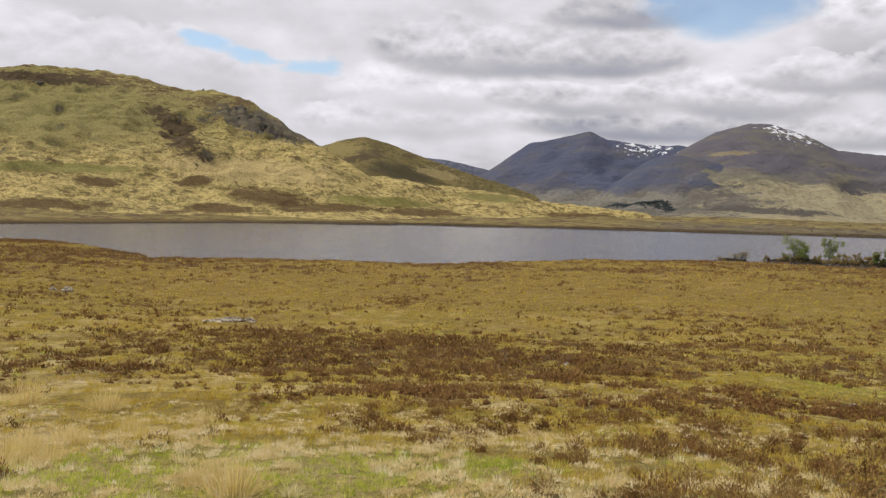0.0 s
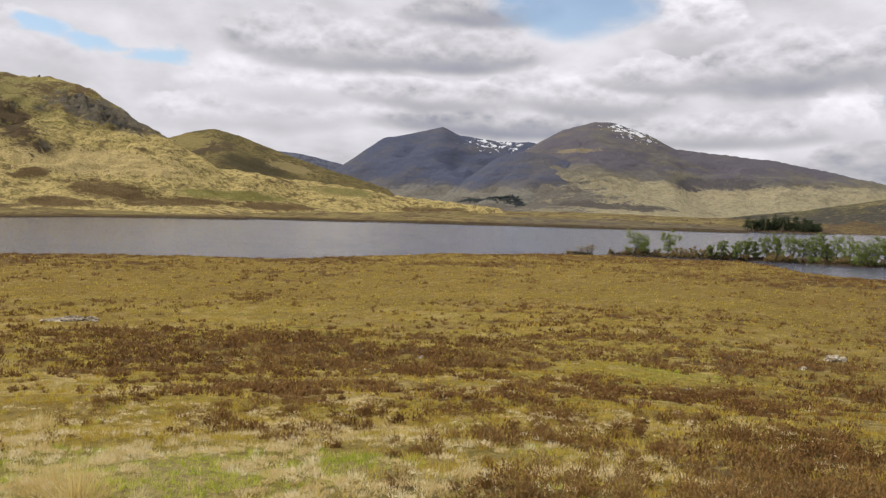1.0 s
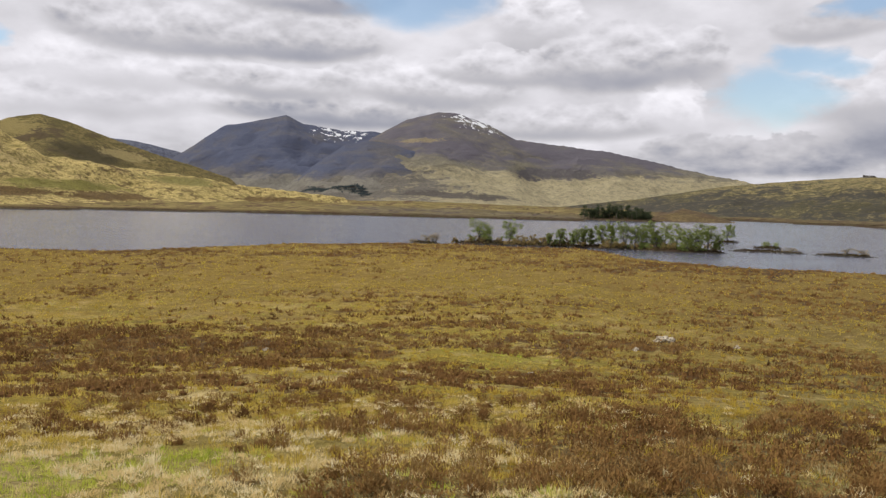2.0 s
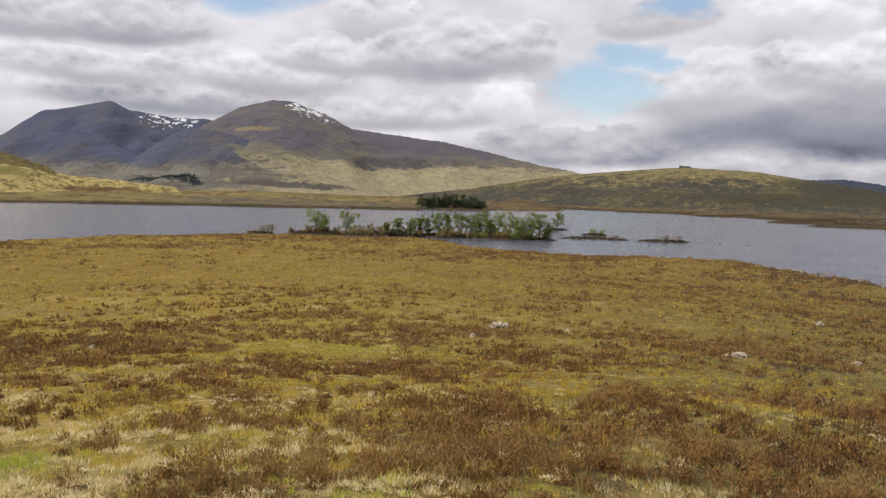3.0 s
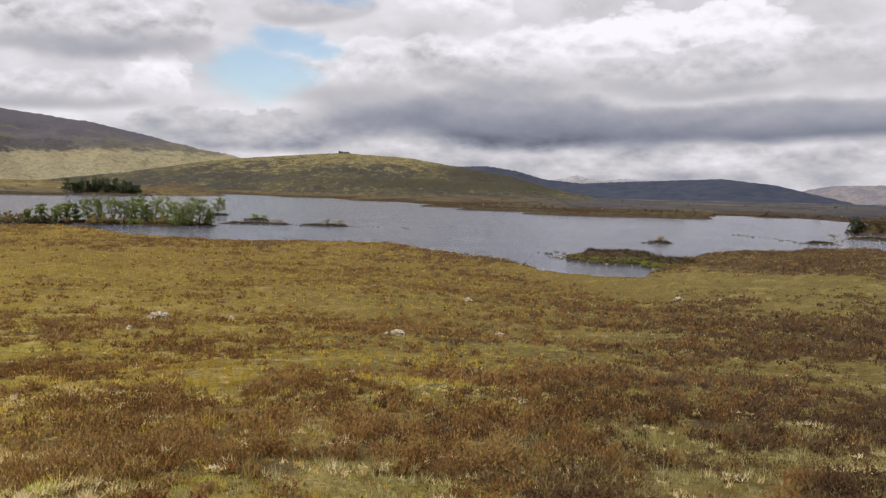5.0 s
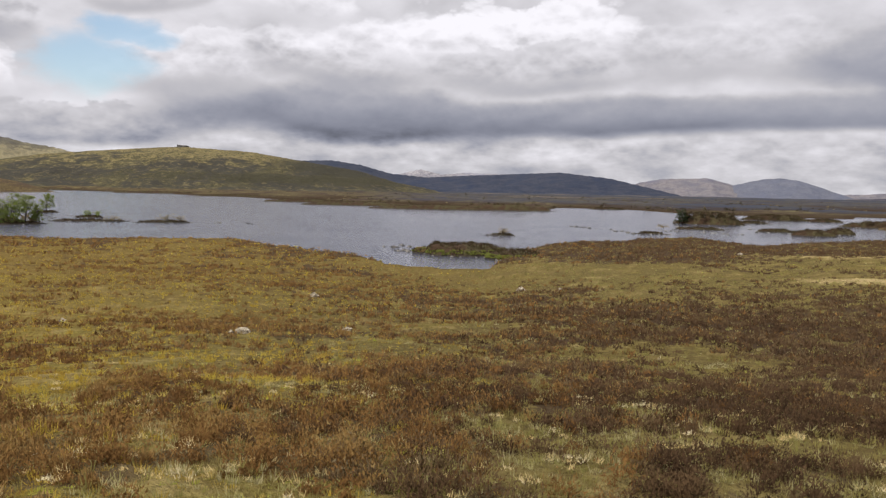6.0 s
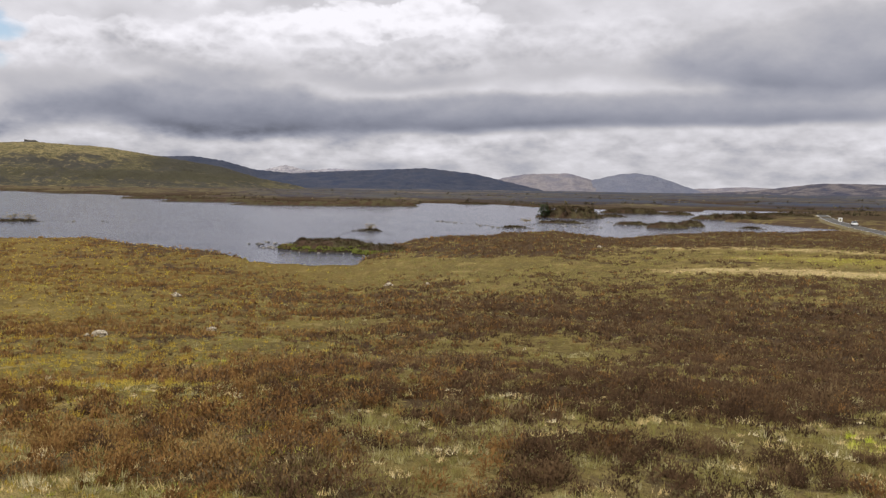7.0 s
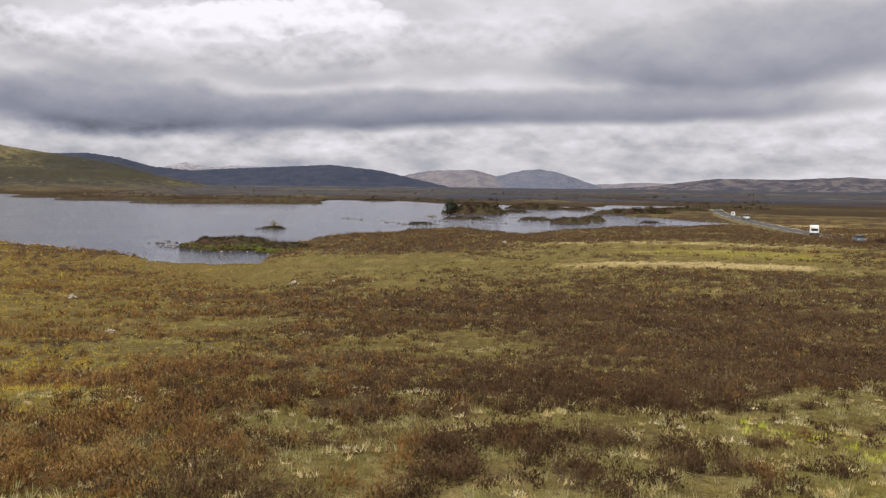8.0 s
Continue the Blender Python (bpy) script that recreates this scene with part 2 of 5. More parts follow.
    s = n.add("ShaderNodeSeparateXYZ")
    n.put(s.inputs[0], geo.outputs["Normal"])
    steep = n.math("ADD", s.outputs[2], n.math("MULTIPLY", n.math("SUBTRACT", a3, 0.5), 0.35))
    c = n.mix(n.step(steep, crag - 0.08, crag + 0.05, 0.85, 0.0), c, n.mix(n.step(a3, 0.35, 0.65), tuple(v * 0.4 for v in rock), rock))
    if snow:
        q = n.add("ShaderNodeSeparateXYZ")
        n.put(q.inputs[0], p)
        streak = n.noise(n.scaled(p, (1, 1, 0.8)), 16.0 / size, 5, 0.6, 0.6)
        lie = n.vmath("SUBTRACT", p, snow[:3])
        near = n.step(n.vmath("LENGTH", n.vmath("MULTIPLY", lie, (1, 0.5, 2.6))), 0.0, snow[3], 0.25, -0.05)
        k = n.step(n.math("ADD", streak, near), 0.735, 0.755)
        c = n.mix(k, c, (0.82, 0.84, 0.87))
    n.put(b.inputs["Base Color"], c)
    relief(n, b, n.math("ADD", n.math("ADD", a3, n.math("MULTIPLY", a4, 0.45)), n.math("MULTIPLY", a2, 2.0)), 0.9, size * 0.035)
    return m


def water_material():
    m, n, b = material("loch water", 0.12, 0.5)
    p = n.coords()
    b.inputs["Base Color"].default_value = (0.070, 0.077, 0.118, 1)
    b.inputs["IOR"].default_value = 1.33
    w1 = n.noise(n.scaled(p, (1, 1.6, 1)), 1.1, 4, 0.6)
    w2 = n.noise(p, 0.05, 3, 0.5)
    relief(n, b, n.math("MULTIPLY", w1, n.step(w2, 0.3, 0.7, 0.5, 1.0)), 0.55, 0.35)
    return m


# ---- shape of the land ----
def hash2(ix, iy, seed):
    h = (ix * 374761393 + iy * 668265263 + seed * 1442695041) & 0xFFFFFFFF
    h = ((h ^ (h >> 13)) * 1274126177) & 0xFFFFFFFF
    return ((h ^ (h >> 16)) & 0xFFFF) / 65535.0


def vnoise(x, y, seed=0):
    ix, iy = np.floor(x).astype(np.int64), np.floor(y).astype(np.int64)
    u, v = x - ix, y - iy
    u, v = u * u * u * (u * (6 * u - 15) + 10), v * v * v * (v * (6 * v - 15) + 10)
    a, b = hash2(ix, iy, seed), hash2(ix + 1, iy, seed)
    c, d = hash2(ix, iy + 1, seed), hash2(ix + 1, iy + 1, seed)
    return (a + (b - a) * u) * (1 - v) + (c + (d - c) * u) * v


def fbm(x, y, octaves=5, seed=0, gain=0.5):
    total, amp, norm = 0.0, 1.0, 0.0
    for i in range(octaves):
        total = total + amp * vnoise(x * 2 ** i + 17.3 * i, y * 2 ** i - 9.1 * i, seed + i)
        norm += amp
        amp *= gain
    return total / norm


def smooth(x, a, b):
    t = np.clip((x - a) / (b - a), 0, 1)
    return t * t * (3 - 2 * t)


# drop of the knoll below the eye, by distance
DROP_R = np.array([0, 3, 5, 7, 10, 15, 20, 40, 80, 130, 185, 400])
DROP_Z = np.array([1.75, 1.8, 1.95, 2.1, 2.5, 3.2, 4.0, 6.3, 8.6, 9.9, 10.6, 10.75])
# near and far shore of the loch: azimuth in degrees, distance in metres
NEAR = [(-40, 300), (-26, 277), (-24, 276), (-21.3, 249), (-17.5, 191), (-13, 192), (-6, 189), (0.6, 189), (3, 200), (4, 206), (9, 227), (17, 248),
        (25, 246), (27.1, 248), (30.5, 206), (35.6, 187), (40.7, 186), (46.5, 187), (48.5, 168), (53.3, 152), (55.6, 131), (59, 123), (62, 124),
        (64, 169), (67.4, 196), (70.8, 214), (74.2, 236), (76.9, 212), (78.5, 208), (81, 232), (84, 258), (89.5, 272)]
FAR = [(-40, 430), (-26, 472), (-16.4, 567), (-6.3, 700), (3.9, 780), (14, 790), (22, 800), (27.1, 834), (27.8, 1040), (35.9, 1300), (40.7, 1120),
       (45, 950), (47.4, 860), (48.6, 790), (50.4, 705), (52.2, 640), (54, 590), (56.5, 545), (59.3, 515), (62, 545), (65.6, 530), (66.2, 640), (70, 640), (73.5, 560), (80, 520), (85, 540), (89.5, 520)]
near_a, near_r = (np.array(v, float) for v in zip(*NEAR))
far_a, far_r = (np.array(v, float) for v in zip(*FAR))


def land(x, y):
    """Height of the ground at a place."""
    r = np.hypot(x, y) + 1e-6
    az = np.degrees(np.arctan2(x, y))
    wob = (fbm(x / 14, y / 14, 3, 5) - 0.5)
    rs = np.interp(az, near_a, near_r) * (1 + 0.05 * wob)
    rf = np.interp(az, far_a, far_r) * (1 + 0.06 * (fbm(x / 60, y / 60, 3, 9) - 0.5))
    edge = az + (fbm(x / 30, y / 30, 4, 15) - 0.5) * 7 * smooth(r, 240, 300)
    wet = smooth(az, -39.9, -38) * (1 - smooth(edge + 2.4 * smooth(r, 320, 365), 88.6, 89.4))
    q = r * (185 / rs) ** smooth(r, 20, 110)
    z = EYE - np.interp(np.log(q + 1), np.log(DROP_R + 1), DROP_Z)
    z = z + (fbm(x / 9, y / 9, 4, 2) - 0.5) * 0.42 * smooth(r, 4, 25) * (1 - 0.5 * smooth(r, 30, 70)) + (fbm(x / 1.9, y / 1.9, 3, 3) - 0.5) * 0.26 * smooth(r, 2, 6) * (1 - 0.6 * smooth(r, 18, 45))
    out_near = smooth(r - rs, 0.0, 9) * wet
    past = np.maximum(r - rf, 0)
    rise = 1 - smooth(az, 18, 45)
    z_far = 0.5 + (0.0018 + 0.010 * rise) * np.minimum(past, 900) + (fbm(x / 90, y / 90, 5, 21) - 0.42) * np.minimum(past * 0.04, 5.5 + 7 * rise)
    z_far = z_far + (fbm(x / 25, y / 25, 3, 22) - 0.45) * np.minimum(past * 0.03, 2.4 + 1 * rise)
    z_far = np.maximum(z_far, 0.25)
    dry = 0.45 + (fbm(x / 40, y / 40, 4, 31) - 0.3) * 2.2 * smooth(r, 220, 420)
    z = np.where(r > rs, z + (dry - z) * smooth(r - rs, 0, 60) * (1 - wet), z)
    z = z * (1 - out_near) + (-1.8) * out_near
    shore = smooth(r - rf, -9, 0.0)
    keep = np.where(wet > 0.5, shore, smooth(r, 420, 800))
    z = z * (1 - keep) + z_far * keep
    pond = smooth(az, 82.5, 84) * (1 - smooth(az, 90.2, 91.4)) * smooth(r, 522, 532) * (1 - smooth(r, 572, 590))
    return z * (1 - pond) - 1.0 * pond


# share of heather, by distance (rows) and heading (columns)
COVER_A = [-26, -5, 15, 35, 50, 65, 80, 95]
COVER_R = [5, 8, 12, 20, 35, 60, 100, 180, 420]
COVER = [(-0.9, -0.8, 0.20, 0.28, 0.28, 0.14, 0.08, -0.2), (-0.8, -0.25, 0.48, 0.50, 0.52, 0.46, 0.42, 0.08), (-0.45, 0.22, 0.44, 0.46, 0.54, 0.66, 0.76, 0.66),
         (-0.15, 0.34, 0.24, 0.16, 0.36, 0.62, 0.76, 0.86), (0.12, 0.62, 0.50, 0.40, 0.48, 0.68, 0.80, 0.90), (0.18, 0.36, 0.16, 0.20, 0.46, 0.70, 0.84, 0.92),
         (0.36, 0.10, 0.08, 0.14, 0.44, 0.46, 0.36, 0.42), (0.54, 0.46, 0.44, 0.48, 0.62, 0.76, 0.76, 0.74), (0.62, 0.60, 0.60, 0.64, 0.68, 0.70, 0.72, 0.74)]


# grassy clearings in the heather: heading, distance, half-width in degrees, half-depth as a ratio
CLEARINGS = [(21, 34, 6, 0.12), (31, 16, 6, 0.10), (41, 17, 8, 0.10), (6, 24.5, 6, 0.08), (45, 24.5, 7, 0.12), (76, 29.5, 4, 0.12), (-7, 23.5, 4, 0.06), (68, 112, 13, 0.12),
             (88, 103, 8, 0.05), (93, 113, 4, 0.03), (89, 158, 8, 0.06), (91, 132, 7, 0.09), (60, 46, 5, 0.1), (54, 33, 4, 0.1), (86, 20, 4, 0.1), (99, 14, 6, 0.5)]


def cleared(x, y):
    r = np.hypot(x, y) + 1e-6
    az = np.degrees(np.arctan2(x, y))
    c = 0 * r
    for a, d, wa, wd in CLEARINGS:
        c = np.maximum(c, np.exp(-((az - a) / wa) ** 2 - (np.log(r / d) / wd) ** 2))
    return c


def wood_shade_at(x, y):
    """Darkening of the far moor: plantations, and cloud shade and haze painted as colour."""
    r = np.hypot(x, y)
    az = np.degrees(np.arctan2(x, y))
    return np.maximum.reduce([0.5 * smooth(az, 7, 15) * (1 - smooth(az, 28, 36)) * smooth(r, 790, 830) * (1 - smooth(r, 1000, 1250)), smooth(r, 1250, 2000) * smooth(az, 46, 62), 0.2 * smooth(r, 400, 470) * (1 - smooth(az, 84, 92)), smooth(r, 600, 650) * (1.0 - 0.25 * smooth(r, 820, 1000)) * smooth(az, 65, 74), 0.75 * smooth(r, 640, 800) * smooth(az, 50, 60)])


def cover_at(x, y):
    r = np.hypot(x, y) + 1e-6
    az = np.clip(np.degrees(np.arctan2(x, y)), -26, 95)
    lr, rows = np.clip(np.log(r), np.log(5), np.log(420)), np.log(COVER_R)
    table = np.array(COVER)
    i = np.clip(np.searchsorted(rows, lr) - 1, 0, len(rows) - 2)
    j = np.clip(np.searchsorted(COVER_A, az) - 1, 0, len(COVER_A) - 2)
    u = (lr - rows[i]) / (rows[i + 1] - rows[i])
    ca = np.array(COVER_A, float)
    v = (az - ca[j]) / (ca[j + 1] - ca[j])
    return (table[i, j] * (1 - v) + table[i, j + 1] * v) * (1 - u) + (table[i + 1, j] * (1 - v) + table[i + 1, j + 1] * v) * u


def heather_at(x, y):
    r = np.hypot(x, y) + 1e-6
    h = cover_at(x, y) + (fbm(x / 0.9, y / 0.9, 4, 40, 0.6) - 0.5) * (2.0 - 0.8 * smooth(r, 30, 70)) + (fbm(x / 5, y / 5, 5, 41, 0.6) - 0.5) * (1.5 - 0.7 * smooth(r, 25, 60)) + (fbm(x / 22, y / 22, 4, 43) - 0.5) * 0.9
    return np.clip(h - 0.75 * cleared(x, y), 0, 1)


def straw_at(x, y):
    r = np.hypot(x, y) + 1e-6
    az = np.degrees(np.arctan2(x, y))
    s = 0.28 * (1 - smooth(r, 8, 16)) * (1 - smooth(az, 4, 26)) + 2.4 * np.exp(-((az - 88) / 7) ** 2 - (np.log(r / 102) / 0.05) ** 2) + 0.2 * smooth(az, 48, 62) * (1 - smooth(r, 5.8, 7.5))
    s = s + 1.8 * np.exp(-((az - 88) / 8) ** 2 - (np.log(r / 166) / 0.04) ** 2) + 0.55 * np.exp(-((az + 27) / 9) ** 2) * (1 - smooth(r, 25, 70))
    s = s + 0.3 * np.exp(-(np.log(r / 22) / 0.25) ** 2) * (1 - smooth(az, 20, 50)) + 0.35 * (1 - smooth(az, 0, 22)) * smooth(r, 600, 900)
    s = s + 1.6 * np.exp(-((az - 94) / 4) ** 2 - (np.log(r / 275) / 0.09) ** 2) + 1.4 * np.exp(-((az - 99) / 3) ** 2 - (np.log(r / 232) / 0.06) ** 2)
    return np.clip(s + (fbm(x / 1.2, y / 1.2, 4, 51) - 0.5) * (2.0 - 1.6 * smooth(r, 200, 400)) - 0.05, 0, 1)


def lush_at(x, y):
    """Fresh green turf."""
    r = np.hypot(x, y) + 1e-6
    az = np.degrees(np.arctan2(x, y))
    g = 1.3 * np.exp(-((az + 15) / 16) ** 2) * (1 - smooth(r, 7.5, 11)) + 0.5 * np.exp(-((az + 27) / 6) ** 2 - (np.log(r / 30) / 0.5) ** 2) + 0.3 * (1 - smooth(r, 6, 8.5)) + 0.85 * np.exp(-((az - 97) / 10) ** 2) * (1 - smooth(r, 8, 14)) - 0.25 * smooth(az, 45, 75) * (1 - smooth(r, 10, 20))
    g = g + 0.7 * np.exp(-((az - 24) / 4) ** 2 - (np.log(r / 36) / 0.10) ** 2) + 1.5 * np.exp(-((az - 91) / 6) ** 2 - (np.log(r / 134) / 0.09) ** 2)
    g = g + 0.45 * np.exp(-((az - 31) / 6) ** 2 - (np.log(r / 50) / 0.12) ** 2) + 0.3 * np.exp(-((az - 5) / 12) ** 2 - (np.log(r / 60) / 0.2) ** 2)
    return np.clip(g + (fbm(x / 2, y / 2, 4, 61) - 0.55) * 1.4, 0, 1)


def mesh_object(name, verts, faces, mat, attributes=(), smooth_shade=True):
    me = bpy.data.meshes.new(name)
    me.from_pydata(verts, [], faces)
    for key, values in attributes:
        me.attributes.new(key, "FLOAT", "POINT").data.foreach_set("value", np.asarray(values, np.float32))
    if smooth_shade:
        me.polygons.foreach_set("use_smooth", np.ones(len(me.polygons), bool))
    me.materials.append(mat)
    return new(name, me)


def grid_faces(rows, cols, wrap=False):
    i, j = np.meshgrid(np.arange(rows - 1), np.arange(cols if wrap else cols - 1), indexing="ij")
    k = (j + 1) % cols
    return np.stack([i * cols + j, i * cols + k, (i + 1) * cols + k, (i + 1) * cols + j], -1).reshape(-1, 4)


def build_ground():
    az = np.concatenate([np.arange(-40, 108, 0.32), np.arange(108, 320, 4.0)])
    rr = np.concatenate([[0.3], np.geomspace(1.0, 170, 150)[:-1], np.geomspace(170, 1400, 190)[:-1], np.geomspace(1400, 4900, 40)])
    r, a = np.meshgrid(rr, np.radians(az), indexing="ij")
    x, y = r * np.sin(a), r * np.cos(a)
    z = land(x, y)
    z = np.where(r < 1.2, EYE - 1.75, z)
    f = grid_faces(len(rr), len(az), True)
    near_water = (1 - smooth(z, 0.05, np.where(r > 400, 2.2, 0.4))) * (r > 60)
    # wood and east carry painted cloud shade, thatch the shade between blades
    data = [("heather", (heather_at(x, y) * (0.8 + 0.2 * smooth(r, 30, 120))).ravel()), ("straw", straw_at(x, y).ravel()), ("lush", lush_at(x, y).ravel()), ("wood", wood_shade_at(x, y).ravel()), ("east", (smooth(np.degrees(a), 14, 56) * (1 - 0.95 * lush_at(x, y)) * (1 - 0.9 * straw_at(x, y))).ravel()), ("thatch_shade", ((1 - smooth(r, 9, 13)) * (1 - 0.6 * smooth(np.degrees(a), 10, 35))).ravel()), ("sere", (smooth(r, 40, 110) * (1 - smooth(np.degrees(a), 50, 70))).ravel()), ("far", smooth(r, 300, 450).ravel()), ("peat", near_water.ravel())]
    g = mesh_object("ground", np.stack([x, y, z], -1).reshape(-1, 3).tolist(), f.tolist() + [list(range(len(az)))[::-1]], moor_material(), data)
    return tagged(g, "boggy moorland with olive grass, straw and brown heather", "ground", kind="structure")


build_ground()
ang = np.radians(np.arange(0, 360, 5))
rings = np.geomspace(60, 1600, 12)
wx, wy = np.outer(rings, np.sin(ang)), np.outer(rings, np.cos(ang))
water = mesh_object("water", np.stack([wx, wy, 0 * wx], -1).reshape(-1, 3).tolist(), grid_faces(12, 72, True).tolist(), water_material())
tagged(water, "grey rippled water of a wide moorland loch", "loch", kind="structure")


HILLS = []


def top_of(x, y):
    """Height of the land with its hills."""
    z = float(land(np.array([x]), np.array([y]))[0])
    for v, cell in HILLS:
        d = np.abs(v[:, 0] - x) + np.abs(v[:, 1] - y)
        i = int(np.argmin(d))
        if d[i] < 2 * cell:
            z = max(z, float(v[i, 2]))
    return z


def build_hill(name, ridge, spread, cell, mat, label, category="hill", seed=1, rugged=0.10, power=1.4, base=-6.0, side=2.2, crags=0.0, cliffs=(), knolls=0.0):
    """A hill that falls away from a crest line (x, y, z in metres) on all sides."""
    pts = np.array(ridge, float)
    seg = np.concatenate([[0], np.cumsum(np.hypot(*np.diff(pts[:, :2], axis=0).T))])
    s = np.linspace(0, seg[-1], 240)
    crest = np.stack([np.interp(s, seg, pts[:, i]) for i in range(3)], 1)
    kern = np.hanning(7) / np.hanning(7).sum()
    crest[3:-3] = np.stack([np.convolve(crest[:, i], kern, "valid") for i in range(3)], 1)
    top = crest[:, 2].max() - base
    reach = top * spread
    along = (pts[-1, :2] - pts[0, :2]) / np.hypot(*(pts[-1, :2] - pts[0, :2]))
    lo, hi = crest[:, :2].min(0) - reach, crest[:, :2].max(0) + reach
    nx, ny = int((hi[0] - lo[0]) / cell) + 2, int((hi[1] - lo[1]) / cell) + 2
    x, y = np.meshgrid(np.linspace(lo[0], hi[0], nx), np.linspace(lo[1], hi[1], ny))
    bend = (fbm(x / (top * 0.9), y / (top * 0.9), 4, seed) - 0.5) * 0.45
    z = np.full(x.shape, base)
    near_top = np.zeros(x.shape)
    for cx, cy, cz in crest:
        hgt = cz - base
        dx, dy = x - cx, y - cy
        d = np.hypot((dx * along[0] + dy * along[1]) * side, dx * along[1] - dy * along[0])
        qq = np.clip(d / (hgt * spread) * (1 + bend * smooth(d, 0, hgt)), 0, 1)
        zz = base + hgt * (1 - qq) ** power
        near_top = np.where(zz > z, 1 - qq, near_top)
        z = np.maximum(z, zz)
    part_up = np.clip((z - base) / top, 0, 1)
    ridged = 1 - np.abs(2 * fbm(x / (top * 0.55), y / (top * 0.55), 6, seed + 7, 0.55) - 1)
    lump = fbm(x / (top * 0.2), y / (top * 0.2), 4, seed + 13)
    craggy = np.abs(fbm(x / 22, y / 22, 5, seed + 29, 0.62) - 0.5)
    z = z - crags * craggy * smooth(part_up, 0.35, 0.7) * (1 - 0.45 * smooth(near_top, 0.85, 1.0))
    for px, py, rad, deep in cliffs:
        on = np.exp(-(((x - px) ** 2 + (y - py) ** 2) / rad ** 2) ** 2)
        steps = 0.6 * np.abs(fbm(x / 16, y / 16, 5, seed + 31, 0.6) - 0.5) + 0.8 * np.abs(fbm(x / 7, y / 7, 3, seed + 33) - 0.5)
        z = z - deep * on * (steps - 0.06)
    z = z + ((ridged - 0.8) * rugged * 1.2 + (lump - 0.5) * rugged * 0.35) * top * smooth(part_up, 0.02, 0.3) * (1 - 0.85 * smooth(near_top, 0.72, 0.97))
    bumps = 1 - np.abs(2 * fbm(x / 70, y / 45, 5, seed + 37, 0.55) - 1)
    z = z + knolls * (bumps - 0.75) * smooth(part_up, 0.03, 0.12) * (1 - 0.8 * smooth(near_top, 0.85, 1.0))
    f = grid_faces(ny, nx)
    f = f[(z.ravel()[f] > base + 1.5).any(1)]
    used, inv = np.unique(f, return_inverse=True)
    v = np.stack([x, y, z], -1).reshape(-1, 3)[used]
    h = mesh_object(name, v.tolist(), inv.reshape(-1, 4).tolist(), mat)
    HILLS.append((v, cell))
    return tagged(h, label, category)


BRACKEN, HEATH_DARK = (0.165, 0.11, 0.05), (0.11, 0.078, 0.046)
green_hill = hill_material("hill grass", (0.57, 0.45, 0.18), (0.345, 0.29, 0.097), (0.12, 0.085, 0.042), (0.21, 0.185, 0.145), 120, 0.535, 0.60, zone=(45, 150, 0.06), foot=0.06, tip=-22, strokes=0.8,
                           patches=[(-500, 122, 215, 62, -1.0, (0.34, 0.295, 0.115)), (-189, 48, 75, 15, -1.8, (0.60, 0.47, 0.21)), (-296, 92, 20, 34, -1.5, HEATH_DARK), (-222, 112, 42, 24, -1.9, (0.17, 0.15, 0.115)),
                                    (-500, 163, 75, 9, 0, HEATH_DARK), (-228, 33, 13, 5, 0, BRACKEN), (-293, 29, 14, 4, -2, BRACKEN), (-162, 20, 30, 9, -2.6, BRACKEN), (-400, 24, 30, 7, -2.5, BRACKEN), (-330, 40, 50, 5, 2, (0.30, 0.27, 0.09)), (-110, 12, 40, 4, 0, BRACKEN), (-60, 20, 45, 5, -2, (0.26, 0.235, 0.07)), (60, 32, 40, 6, -3, (0.28, 0.25, 0.09)), (190, 10, 60, 4, -3, BRACKEN), (-20, 10, 40, 4, -2, BRACKEN), (-290, 9, 40, 4, -2, BRACKEN), (-190, 9, 30, 4, -2, BRACKEN)])
knoll_heath = hill_material("knoll heath", (0.20, 0.15, 0.07), (0.135, 0.10, 0.052), (0.085, 0.060, 0.038), (0.11, 0.10, 0.09), 60, 0.48, 0.5)
knoll_hill = hill_material("rounded hill grass", (0.235, 0.185, 0.075), (0.15, 0.127, 0.05), (0.085, 0.064, 0.036), (0.117, 0.108, 0.099), 160, 0.52, 0.6,
                           patches=[(-240, 150, 60, 22, 0, (0.30, 0.24, 0.095)), (-90, 95, 55, 22, -1.5, (0.095, 0.080, 0.042)), (-20, 100, 40, 14, -2, (0.36, 0.29, 0.13))])
# pale crest and dark right flank: sunlight and shade put into the colour
mid_hill = hill_material("moor hill", (0.29, 0.237, 0.11), (0.112, 0.102, 0.057), (0.056, 0.052, 0.042), (0.101, 0.098, 0.090), 130, 0.50, 0.6, zone=(25, 95, -0.06), soft=0.08, strokes=0.6, patches=[(1640, 45, 130, 30, 1, (0.075, 0.070, 0.050)), (1480, 25, 300, 10, 0, (0.085, 0.078, 0.048))])
# heath leans purple-grey, a haze tint mixed into the colour
high_hill = hill_material("haze-tinted mountain heath", (0.40, 0.35, 0.215), (0.205, 0.188, 0.138), (0.104, 0.096, 0.112), (0.11, 0.11, 0.13), 420, 0.50, 0.55,
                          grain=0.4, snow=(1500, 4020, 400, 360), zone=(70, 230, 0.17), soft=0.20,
                          # the patch at x 1660 is a cloud shadow painted on the slope
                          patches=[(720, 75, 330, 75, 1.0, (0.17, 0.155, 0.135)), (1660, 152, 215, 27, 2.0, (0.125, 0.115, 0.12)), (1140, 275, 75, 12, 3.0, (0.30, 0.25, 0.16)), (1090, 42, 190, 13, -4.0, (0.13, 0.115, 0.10))])
